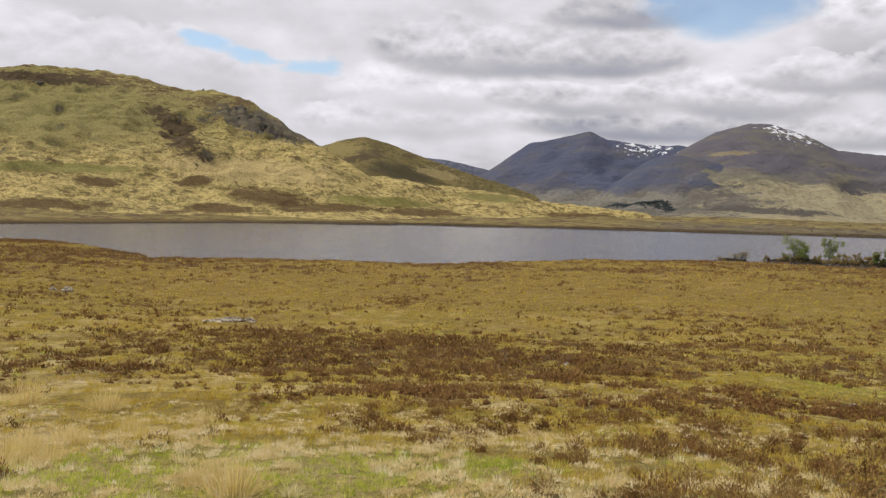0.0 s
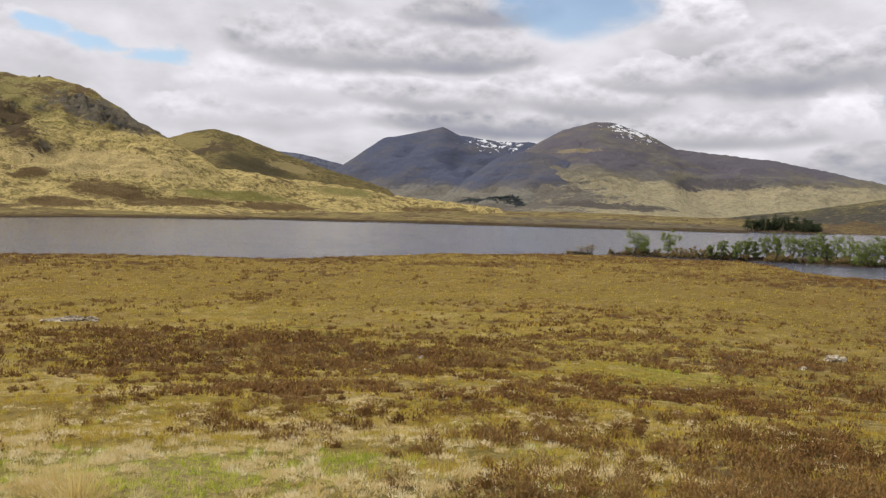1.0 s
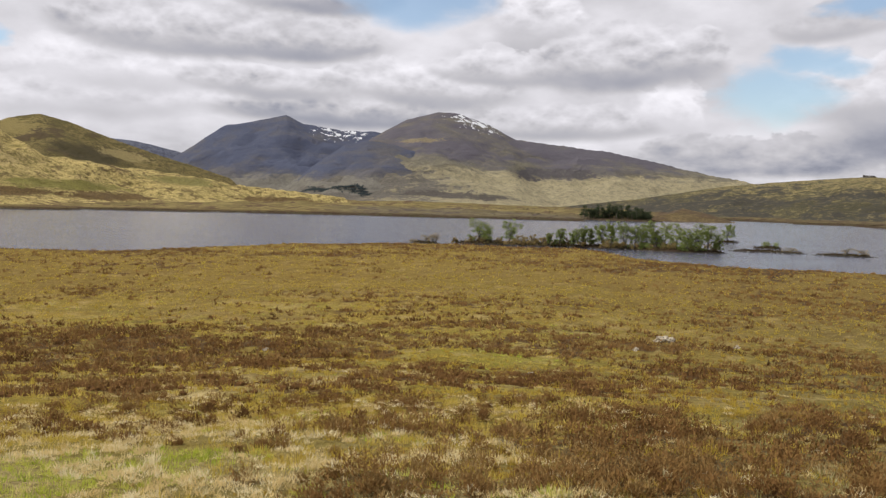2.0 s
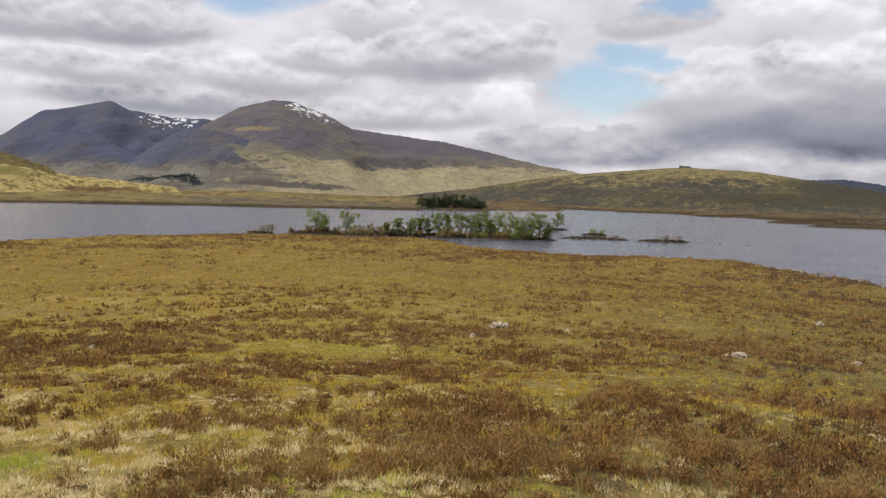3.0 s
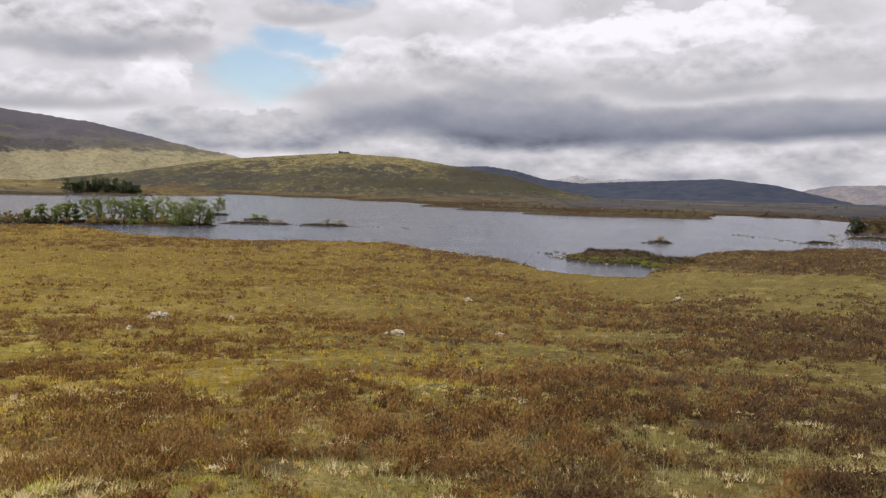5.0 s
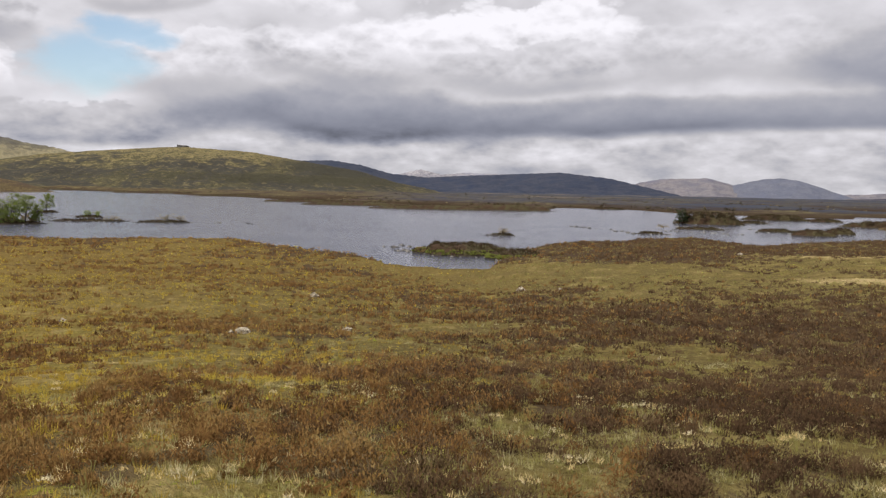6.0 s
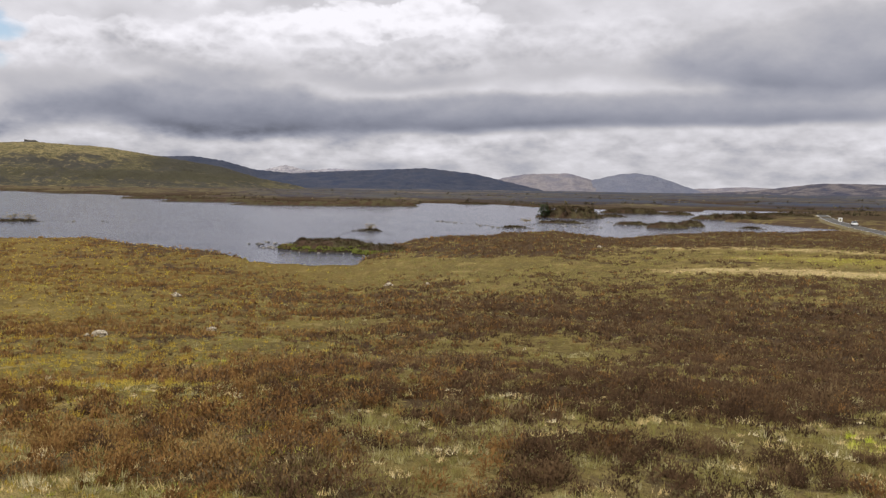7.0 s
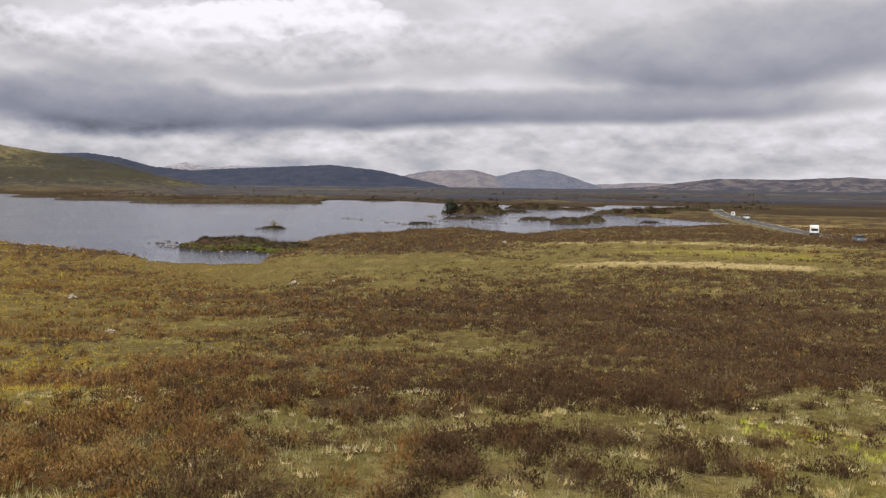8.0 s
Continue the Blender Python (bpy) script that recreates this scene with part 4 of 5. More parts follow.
def part(name, mesh, mat, parent, label=""):
    """Links a bmesh, or a ready mesh, as one object under its thing."""
    if isinstance(mesh, bmesh.types.BMesh):
        me = bpy.data.meshes.new(name)
        mesh.to_mesh(me)
        mesh.free()
    else:
        me = mesh
    if not me.materials:
        me.materials.append(mat)
    ob = new(name, me)
    ob.parent = parent
    return tagged(ob, label)


def thing(name, place, label, category, group="", turn=0.0):
    e = new(name)
    e.location, e.rotation_euler = place, (0, 0, radians(turn))
    return tagged(e, label, category, group)


# ---- large straw tussocks ----
tussock_mat = plant_material("tussock blades", [(0.66, 0.47, 0.16), (0.82, 0.65, 0.30), (0.60, 0.47, 0.14), (0.92, 0.82, 0.52)], see_through=0.6)
rng = np.random.default_rng(8)
TUSSOCKS = [(-12.6, 6.6, 0.30), (-14.6, 7.0, 0.20), (-25.4, 9.4, 0.30), (-23.2, 9.0, 0.24), (-24.3, 17, 0.42), (-27.0, 13, 0.38), (-20.0, 15, 0.36), (-27.5, 22, 0.45), (-18, 10.5, 0.24)]
for az, r, size in TUSSOCKS:
    p = at(az, r, -0.03)
    q = sprout(rng, np.zeros((1, 3)), 640, np.array([size * 1.2]), np.array([size * 0.009]), 1.05, "blade")
    me = soup("grass_tussock", q, tussock_mat, "large pale straw grass tussock", "grass tussock")
    me.location = p
    me["kind"], me["group"] = "thing", "tussocks by the roadside"

for k in range(8):
    az, r, size = rng.uniform(-29, -13), rng.uniform(7.5, 14), rng.uniform(0.13, 0.24)
    q = sprout(rng, np.zeros((1, 3)), 300, np.array([size * 1.3]), np.array([size * 0.013]), 0.7, "blade")
    me = soup("grass_tussock", q, tussock_mat, "small tawny rush tuft in the roadside turf", "grass tussock")
    me.location = at(az, r, -0.03)
    me["kind"], me["group"] = "thing", "tussocks by the roadside"


# ---- boulders ----
def rock_material():
    m, n, b = material("lichened granite", 0.95, 0.05)
    p = n.coords()
    c = n.mix(n.step(n.noise(p, 5, 6, 0.6), 0.4, 0.6), (0.28, 0.24, 0.178), (0.58, 0.51, 0.39))
    c = n.mix(n.step(n.noise(p, 7, 5, 0.7), 0.52, 0.60), c, (0.15, 0.125, 0.09))
    n.put(b.inputs["Base Color"], c)
    relief(n, b, n.noise(p, 18, 6, 0.7), 0.7, 0.03)
    return m


rock_mat = rock_material()


def boulder(place, size, flat=0.55, long=1.0, seed=0, turn=0.0):
    bm = bmesh.new()
    bmesh.ops.create_icosphere(bm, subdivisions=3, radius=0.5)
    noise.seed_set(seed + 1)
    for v in bm.verts:
        c = v.co.copy()
        k = 1 + 0.75 * noise.noise(c * 2.4 + Vector((seed * 3.7, 0, 0))) + 0.35 * noise.noise(c * 6 + Vector((0, seed, 0)))
        c = c * k
        c = Vector((round(c.x * 5) / 5 * 0.35 + c.x * 0.65, c.y, c.z))
        v.co = Vector((c.x * size * long, c.y * size * 0.8, max(c.z, -0.3) * size * flat))
    me = bpy.data.meshes.new("boulder")
    bm.to_mesh(me)
    bm.free()
    me.materials.append(rock_mat)
    ob = new("boulder", me)
    ob.location, ob.rotation_euler = place, (0, 0, radians(turn))
    return tagged(ob, "pale lichened granite boulder half sunk in heather", "boulder", "boulders on the moor")


ROCKS = [(-11.7, 63, 0.9), (-22.2, 88, 1.3), (-23.0, 89, 0.8), (7.9, 37, 0.3), (32.3, 50.4, 1.0), (32.8, 51, 0.6), (30.7, 43, 0.42),
         (46.9, 38.1, 0.62), (46.2, 38, 0.34), (51.2, 73, 0.8), (36.6, 49.7, 0.42), (64.1, 83, 0.95), (53.3, 42.5, 0.5), (77.1, 165, 1.1), (24.4, 28, 0.25), (66.5, 82, 0.5)]
for i, (az, r, size) in enumerate(ROCKS):
    boulder(at(az, r, size * 0.07), size * 0.72, 0.75, 1.1, i, -az + (i * 37) % 40 - 20)
boulder(at(-12.9, 63.5, 0.06), 1.0, 0.5, 2.9, 41, 22)


# ---- islets ----
def islet_material():
    m, n, b = material("islet heath", 0.95, 0.1)
    p = n.coords()
    a, c2 = n.noise(p, 0.25, 5, 0.6), n.noise(p, 2.2, 5, 0.65)
    c = n.mix(n.step(a, 0.42, 0.58), (0.075, 0.047, 0.03), (0.085, 0.072, 0.036))
    c = n.mix(n.step(c2, 0.45, 0.7, 0.0, 0.7), c, (0.045, 0.032, 0.02))
    geo = n.add("ShaderNodeSeparateXYZ")
    n.put(geo.inputs[0], p)
    c = n.mix(n.step(n.math("ADD", geo.outputs[2], n.math("MULTIPLY", c2, 0.4)), 0.35, 0.6, 1.0, 0.0), c, (0.06, 0.053, 0.045))
    n.put(b.inputs["Base Color"], c)
    relief(n, b, n.math("ADD", c2, n.math("MULTIPLY", a, 2.0)), 1.0, 0.4)
    return m


islet_mat = islet_material()
sward_mat = plant_material("shore grass", [(0.16, 0.20, 0.045), (0.23, 0.27, 0.06), (0.30, 0.29, 0.09)])
tuft_mat = plant_material("islet shoots", [(0.040, 0.027, 0.018), (0.060, 0.039, 0.024), (0.080, 0.055, 0.031), (0.070, 0.064, 0.030), (0.10, 0.088, 0.044)])
# heading, distance, half-length across, half-depth, height
ISLETS = [(17.4, 258, 4.2, 2.0, 0.45), (21.3, 264, 8.5, 4.0, 0.9), (24.6, 262, 8.5, 4.0, 0.8), (28.6, 262, 11, 5.5, 0.7), (33.0, 258, 11.5, 7.0, 0.8), (31.8, 290, 6, 4, 0.6), (35.7, 350, 4.2, 2.5, 0.5),
          (38.0, 276, 11, 2.0, 0.45), (42.3, 272, 8.5, 1.8, 0.45), (38.2, 305, 4.2, 2.2, 0.7), (60.6, 158, 8.5, 7.5, 1.9), (63.6, 150, 4.5, 6.0, 1.4), (62.7, 226, 3.8, 1.6, 0.4)]
ISLETS += [(75.3, 358, 12, 9, 4.4), (77.6, 385, 7, 3, 0.8), (79.0, 445, 15, 6, 2.6), (81.7, 440, 7, 4, 1.4), (84.9, 378, 16, 6, 2.3), (87.4, 440, 15, 6, 1.6), (79.0, 300, 5.4, 2.0, 1.0),
           (81.1, 278, 5.8, 2.5, 1.7), (82.4, 296, 4.6, 2.2, 1.9), (71.9, 258, 5, 1.4, 0.4), (74.6, 300, 8, 2.2, 0.7), (86.0, 293, 4.2, 1.4, 0.35), (69.2, 620, 12, 6, 1.0), (29.6, 900, 38, 18, 2.2)]
# dark heathery spits along the far shore
ISLETS += [(50.6, 662, 30, 7, 2.0), (54.2, 570, 36, 8, 2.3), (58.6, 502, 34, 8, 2.7), (63.0, 517, 28, 8, 3.4), (9.0, 754, 50, 9, 1.8), (16.5, 770, 60, 9, 2.2), (24.0, 796, 48, 8, 2.0), (-8, 676, 60, 8, 1.2), (0.5, 728, 60, 8, 1.4), (36, 1290, 60, 10, 2.0), (42, 1080, 50, 10, 2.0), (46.5, 900, 40, 9, 1.8)]


def islet(az, r, half, deep, high, seed):
    a = radians(az)
    centre = Vector((r * math.sin(a), r * math.cos(a), 0))
    u, v = np.meshgrid(np.linspace(-1.15, 1.15, 56), np.linspace(-1.15, 1.15, 24), indexing="ij")
    grain = 2.2 if half < 20 else 6.0
    sx, sy = u * half, v * deep
    edge = 1 - (u * u + v * v) + (fbm(sx / grain + seed * 9.3, sy / grain, 4, 60 + seed) - 0.5) * 0.9
    z = np.where(edge > 0, np.clip(edge, 0, 1) ** (0.55 if high < 2.5 else 0.95), edge * 1.5) * high + (fbm(sx / 0.7, sy / 0.7 + seed, 3, 80 + seed) - 0.5) * 0.3 * np.clip(edge + 0.3, 0, 1)
    z = np.maximum(z, -1.5)
    ob = mesh_object("islet", np.stack([sx, sy, z], -1).reshape(-1, 3).tolist(), grid_faces(56, 24)[:, ::-1].tolist(), islet_mat)
    ob.location, ob.rotation_euler = centre, (0, 0, -a)
    tagged(ob, "low boggy islet with heather and a stony rim", "islet", "islets in the loch")
    rg = np.random.default_rng(seed)
    ok = np.argwhere(z > 0.25)
    pick = ok[rg.integers(0, len(ok), int(min(900 if r < 450 else 260, 30 + half * deep * 6)))]
    foot = np.stack([sx[pick[:, 0], pick[:, 1]], sy[pick[:, 0], pick[:, 1]], z[pick[:, 0], pick[:, 1]] - 0.05], 1)
    foot[:, :2] += rg.uniform(-0.3, 0.3, (len(foot), 2))
    size = rg.uniform(0.3, 0.6, len(foot)) * (1 + r / 700)
    q = tufts(rg, foot, 9, size, size * 0.7, size * 0.3)[0]
    g = soup("islet_heath", q, tuft_mat, "dark heather tufts on an islet", "heather")
    g.location, g.rotation_euler = ob.location, ob.rotation_euler
    if 1.2 < high and r < 200:
        near = np.argwhere((z > 0.2) & (z < 0.5 * high) & (sy < 0))
        pick = near[rg.integers(0, len(near), 420)]
        foot = np.stack([sx[pick[:, 0], pick[:, 1]], sy[pick[:, 0], pick[:, 1]], z[pick[:, 0], pick[:, 1]]], 1) + rg.uniform(-0.2, 0.2, (420, 3)) * (1, 1, 0)
        s = soup("shore_grass", sprout(rg, foot, 14, np.full(420, 0.35), np.full(420, 0.05), 1.1, "blade"), sward_mat, "short green grass on the islet shore", "grass")
        s.location, s.rotation_euler = ob.location, ob.rotation_euler
    rim = np.argwhere((z > -0.15) & (z < 0.2))
    stones = rim[rg.integers(0, len(rim), 26)] if len(rim) else []
    return [(centre + Matrix.Rotation(-a, 3, "Z") @ Vector((sx[i, j], sy[i, j], 0.03)), rg.uniform(0.25, 0.8)) for i, j in stones]


stones = []
for k, spec in enumerate(ISLETS):
    stones += islet(*spec, k + 1)
# loose stones standing in the shallows
for az0, r0, az1, r1, n in ((44.2, 270, 47.5, 268, 9), (56.0, 168, 58.0, 160, 14), (55.0, 172, 57.5, 175, 6), (67, 300, 71, 262, 30), (72.5, 285, 77, 270, 30), (83, 262, 88, 285, 20), (73, 320, 78, 318, 24), (78, 290, 83, 300, 18), (35.5, 300, 37, 300, 3), (38, 700, 44, 600, 6)):
    for i in range(n):
        t = rng.uniform()
        a = radians(az0 + (az1 - az0) * t + rng.normal(0, 0.15))
        d = r0 + (r1 - r0) * t + rng.normal(0, 3)
        stones.append((Vector((d * math.sin(a), d * math.cos(a), 0.02)), rng.uniform(0.35, 1.35)))


def stone_field():
    bm = bmesh.new()
    bmesh.ops.create_icosphere(bm, subdivisions=1, radius=0.5)
    v0 = np.array([v.co[:] for v in bm.verts])
    f0 = np.array([[v.index for v in f.verts] for f in bm.faces])
    bm.free()
    g = np.random.default_rng(12)
    vs, fs = [], []
    for i, (p, size) in enumerate(stones):
        k = g.uniform(0.65, 1.25, len(v0))[:, None]
        vs.append(v0 * k * np.array([size * g.uniform(0.8, 1.8), size, size * 0.55]) + np.array(p[:]))
        fs.append(f0 + i * len(v0))
    ob = mesh_object("shore_stones", np.concatenate(vs).tolist(), np.concatenate(fs).tolist(), rock_dark, smooth_shade=False)
    return tagged(ob, "grey wet stones along the islet shores", "stones", kind="stuff")


rock_dark, _n, _b = material("wet stone", 0.6, 0.4)
_n.put(_b.inputs["Base Color"], _n.mix(_n.step(_n.noise(_n.coords(), 1.5, 5, 0.6), 0.42, 0.6), (0.05, 0.047, 0.043), (0.27, 0.25, 0.22)))
stone_field()

# ---- trees and shrubs on the islets ----
bark_mat, _n, _b = material("birch bark", 0.85, 0.2)
_n.put(_b.inputs["Base Color"], _n.mix(_n.step(_n.noise(_n.scaled(_n.coords(), (1, 1, 0.4)), 5, 5, 0.6), 0.42, 0.6), (0.05, 0.042, 0.035), (0.20, 0.18, 0.16)))
leaf_mat = plant_material("birch leaves", [(0.10, 0.14, 0.030), (0.155, 0.205, 0.042), (0.215, 0.26, 0.06), (0.30, 0.33, 0.09)], 0.7, 0.3)
brown_mat = plant_material("bog myrtle leaves", [(0.20, 0.135, 0.055), (0.30, 0.20, 0.08), (0.25, 0.215, 0.07), (0.38, 0.285, 0.13)], 0.8, 0.2)
pine_mat = plant_material("pine needles", [(0.03, 0.045, 0.022), (0.048, 0.065, 0.028), (0.07, 0.085, 0.035)], 0.8, 0.2)


def limb(bm, points, r0, r1, sides=5):
    ring_before = None
    for i, p in enumerate(points):
        d = (points[min(i + 1, len(points) - 1)] - points[max(i - 1, 0)]).normalized()
        x = d.orthogonal().normalized()
        y = d.cross(x)
        rad = r0 + (r1 - r0) * i / (len(points) - 1)
        ring = [bm.verts.new(p + (x * math.cos(2 * math.pi * k / sides) + y * math.sin(2 * math.pi * k / sides)) * rad) for k in range(sides)]
        if ring_before:
            for k in range(sides):
                bm.faces.new((ring_before[k], ring_before[(k + 1) % sides], ring[(k + 1) % sides], ring[k]))
        ring_before = ring
    bm.faces.new(ring_before)


def leaf_cloud(g, centres, radii, per, size):
    q = []
    for c, rad in zip(centres, radii):
        n = max(6, int(per))
        d = g.normal(0, 1, (n, 3))
        d /= np.linalg.norm(d, axis=1)[:, None]
        p = np.array(c) + d * (rad * g.uniform(0.25, 1.0, n) ** 0.6)[:, None] * np.array([1, 1, 0.8])
        a, b = g.normal(0, 1, (n, 3)), g.normal(0, 1, (n, 3))
        a /= np.linalg.norm(a, axis=1)[:, None]
        b -= a * (a * b).sum(1)[:, None]
        b /= np.linalg.norm(b, axis=1)[:, None]
        s = (size * g.uniform(0.5, 1.3, n))[:, None]
        q.append(np.stack([p - a * s, p + b * s * 0.6, p + a * s, p - b * s * 0.6], 1))
    return np.concatenate(q)


def leafy(name, place, high, wide, seed, leaf, label, category, group, stems=3, clear=0.25, leaf_size=0.2, clusters=16, per=34, skirt=1.0):
    """A birch or shrub: bent stems with side limbs, and a ragged crown of leaf clusters with gaps."""
    g = np.random.default_rng(seed)
    e = thing(name, place, label, category, group)
    bm = bmesh.new()
    centres, radii = [], []
    for s in range(stems):
        a = g.uniform(0, 2 * math.pi)
        lean = wide * 0.5 * g.uniform(0.15, 0.6)
        top = high * g.uniform(0.7, 0.97)
        pts = [Vector((math.cos(a) * lean * t ** 1.3 + g.normal(0, 0.03) * high * t, math.sin(a) * lean * t ** 1.3 + g.normal(0, 0.03) * high * t, top * t)) for t in (0, 0.25, 0.5, 0.75, 1)]
        pts[0].z = -0.2
        limb(bm, pts, high * 0.016 + 0.02, 0.012)
        for j in range(max(2, clusters // stems)):
            t = g.uniform(clear, 1.0)
            k = min(3, int(t * 4))
            b0 = pts[k].lerp(pts[k + 1], t * 4 - k)
            ang = g.uniform(0, 2 * math.pi)
            reach = wide * 0.45 * g.uniform(0.25, 1.0) * (1.15 - 0.45 * t) * skirt
            b1 = b0 + Vector((math.cos(ang) * reach, math.sin(ang) * reach, high * g.uniform(0.0, 0.12)))
            limb(bm, [b0, b0.lerp(b1, 0.5) + Vector((0, 0, 0.03 * high)), b1], high * 0.006 + 0.008, 0.006, 4)
            centres.append(b1[:])
            radii.append(g.uniform(0.09, 0.18) * max(wide, high * 0.5))
    part("trunk", bm, bark_mat, e, "dark slender stems")
    crown = soup("crown", leaf_cloud(g, centres, radii, per, leaf_size), leaf, "", "")
    del crown["kind"]
    crown.parent = e
    return e


TREES = [(20.88, 262, 6.9, 6.0), (21.31, 268, 4.0, 2.7), (22.79, 268, 6.8, 4.7), (25.26, 258, 3.8, 2.1), (25.87, 259, 5.4, 2.5), (26.78, 259, 4.9, 3.4), (27.29, 259, 6.0, 2.4), (27.80, 261, 4.9, 1.9),
         (28.48, 261, 7.8, 4.1), (29.02, 260, 7.3, 2.5), (29.84, 259, 7.1, 5.5), (30.42, 260, 7.5, 4.6), (31.06, 260, 6.5, 3.4), (31.71, 260, 5.8, 3.1), (31.46, 288, 7.8, 4.2), (32.21, 289, 7.0, 5.3),
         (32.90, 262, 6.6, 3.9), (33.45, 254, 6.5, 5.0), (34.03, 254, 7.1, 5.0), (34.71, 256, 7.0, 4.6), (35.25, 258, 5.5, 2.6)]
TREES += [(35.81, 350, 6.2, 4.7), (73.6, 352, 6.0, 3.6), (73.9, 354, 4.6, 3.0)]
for k, (az, r, high, wide) in enumerate(TREES):
    a = radians(az)
    leafy("birch_tree", (r * math.sin(a), r * math.cos(a), 0.3), high, wide * 1.08, 100 + k, leaf_mat if az < 60 else pine_mat, "small wind-bent green birch on a stony islet", "birch", "birches on the islets",
          stems=4, clear=0.16, leaf_size=0.16, clusters=44, per=52, skirt=1.4)
SHRUBS = [(19.4, 262, 1.4, 1.8), (20.4, 262, 2.0, 4.0), (21.2, 262, 2.0, 3.6), (22.05, 262, 1.7, 3.0), (23.4, 262, 2.8, 3.4), (23.9, 262, 3.1, 3.0), (24.4, 262, 3.1, 3.1), (24.9, 261, 2.9, 2.8), (26.3, 260, 2.4, 3.0),
          (27.2, 258, 2.0, 2.6), (28.8, 258, 2.4, 3.0), (29.6, 257, 2.0, 3.0), (31.0, 256, 2.0, 3.2), (32.5, 255, 2.4, 4.2), (33.2, 253, 2.0, 3.0), (38.17, 305, 2.2, 5.0), (75.0, 350, 2.0, 5.0)]
SHRUBS += [(74.2, 352, 2.6, 4.5), (75.6, 352, 2.6, 5.0), (76.3, 354, 2.2, 4.5), (74.7, 358, 2.6, 5.5), (84.0, 374, 2.4, 4.5), (85.1, 374, 3.6, 3.8), (86.1, 374, 3.6, 4.2), (86.6, 376, 2.4, 5.0), (85.6, 376, 2.2, 5.0),
           (79.0, 440, 2.0, 7), (78.0, 440, 2.0, 7), (80.0, 440, 2.0, 6), (69.0, 620, 4.5, 6), (71.6, 600, 3.6, 5), (82.2, 296, 1.4, 1.6), (98.5, 196, 1.4, 5.0)]
for k, (az, r, high, wide) in enumerate(SHRUBS):
    a = radians(az)
    x, y = r * math.sin(a), r * math.cos(a)
    leafy("shrub", (x, y, 0.4 if az < 74 or az > 77 else 2.6), high * 0.85, wide * 1.15, 300 + k, brown_mat if az < 29 or az < 33 and k % 3 else leaf_mat if az < 60 else tuft_mat,
          "low brown and green bog myrtle shrub" if az < 33 else "low dark willow shrub by the water", "shrub", "shrubs on the islets", stems=5, clear=0.1, leaf_size=0.2, clusters=16, per=26)
SHRUBS_EXTRA = [(22.6 + 0.31 * i, 259 + (i * 7) % 5, 1.5 + 0.35 * ((i * 5) % 4), 3.0) for i in range(14)] + [(28.6 + 0.36 * i, 256 + (i * 5) % 8, 1.7 + 0.4 * ((i * 3) % 4), 3.4) for i in range(19)]
for k, (az, r, high, wide) in enumerate(SHRUBS_EXTRA):
    a = radians(az)
    leafy("shrub", (r * math.sin(a), r * math.cos(a), 0.35), high * 0.68, wide * 1.05, 340 + k, leaf_mat if az > 30 and k % 3 == 0 else brown_mat,
          "low green willow shrub on a stony islet" if az > 30 and k % 3 == 0 else "low brown bog myrtle shrub on a stony islet", "shrub", "shrubs on the islets", stems=5, clear=0.1, leaf_size=0.2, clusters=14, per=22)
TWIGS = [(16.8, 252, 1.5, 1.6), (17.6, 257, 2.6, 2.2), (18.0, 257, 3.2, 2.6), (18.2, 258, 3.6, 1.8), (39.4, 274, 1.9, 2.3), (42.4, 272, 2.8, 2.7), (43.2, 271, 2.3, 2.3), (62.9, 226, 2.4, 1.4), (57.9, 157, 1.3, 1.4), (72.6, 300, 1.6, 2.0), (25.2, 258, 4.4, 2.0)]
for k, (az, r, high, wide) in enumerate(TWIGS):
    a = radians(az)
    leafy("bare_shrub", (r * math.sin(a), r * math.cos(a), 0.2), high * 0.8, wide * 1.9, 400 + k, brown_mat, "thin nearly leafless shrub on a flooded islet", "shrub", "bare shrubs on the islets",
          stems=8, clear=0.25, leaf_size=0.12, clusters=40, per=5, skirt=1.2)


def pine(az, r, high, wide, seed):
    g = np.random.default_rng(seed)
    a = radians(az)
    e = thing("pine_tree", (r * math.sin(a), r * math.cos(a), 1.0), "dark green Scots pine in a lakeside clump", "pine", "pines across the loch")
    bm = bmesh.new()
    top = Vector((g.normal(0, 0.3), g.normal(0, 0.3), high))
    limb(bm, [Vector((0, 0, -1)), top * 0.5, top], 0.28, 0.06)
    centres, radii = [], []
    for i in range(14):
        t = g.uniform(0.15, 1.0)
        ang, reach = g.uniform(0, 6.3), wide * 0.5 * (1.15 - 0.8 * t) * g.uniform(0.4, 1)
        b0 = top * t
        b1 = b0 + Vector((math.cos(ang) * reach, math.sin(ang) * reach, 0.3))
        limb(bm, [b0, b1], 0.09, 0.03, 4)
        centres.append(b1[:])
        radii.append(wide * g.uniform(0.18, 0.3))
    part("trunk", bm, bark_mat, e, "dark straight trunk")
    crown = soup("crown", leaf_cloud(g, centres, radii, 34, 0.5), pine_mat, "", "")
    del crown["kind"]
    crown.parent = e


for k in range(44):
    t = k / 43
    pine(27.35 + 3.9 * t + rng.normal(0, 0.12), 890 + rng.uniform(0, 26), (7 + 8 * rng.uniform()) * (0.75 if t > 0.85 else 1), 6 + 3 * rng.uniform(), 500 + k)

# ---- rock outcrops on the craggy hill ----
crag_mat, _n, _b = material("dark hill rock", 0.9, 0.1)
_n.put(_b.inputs["Base Color"], _n.mix(_n.step(_n.noise(_n.scaled(_n.coords(), (1, 1, 0.5)), 0.35, 7, 0.7), 0.40, 0.62), (0.045, 0.042, 0.038), (0.17, 0.158, 0.14)))
relief(_n, _b, _n.noise(_n.coords(), 0.5, 7, 0.7), 1.0, 1.5)
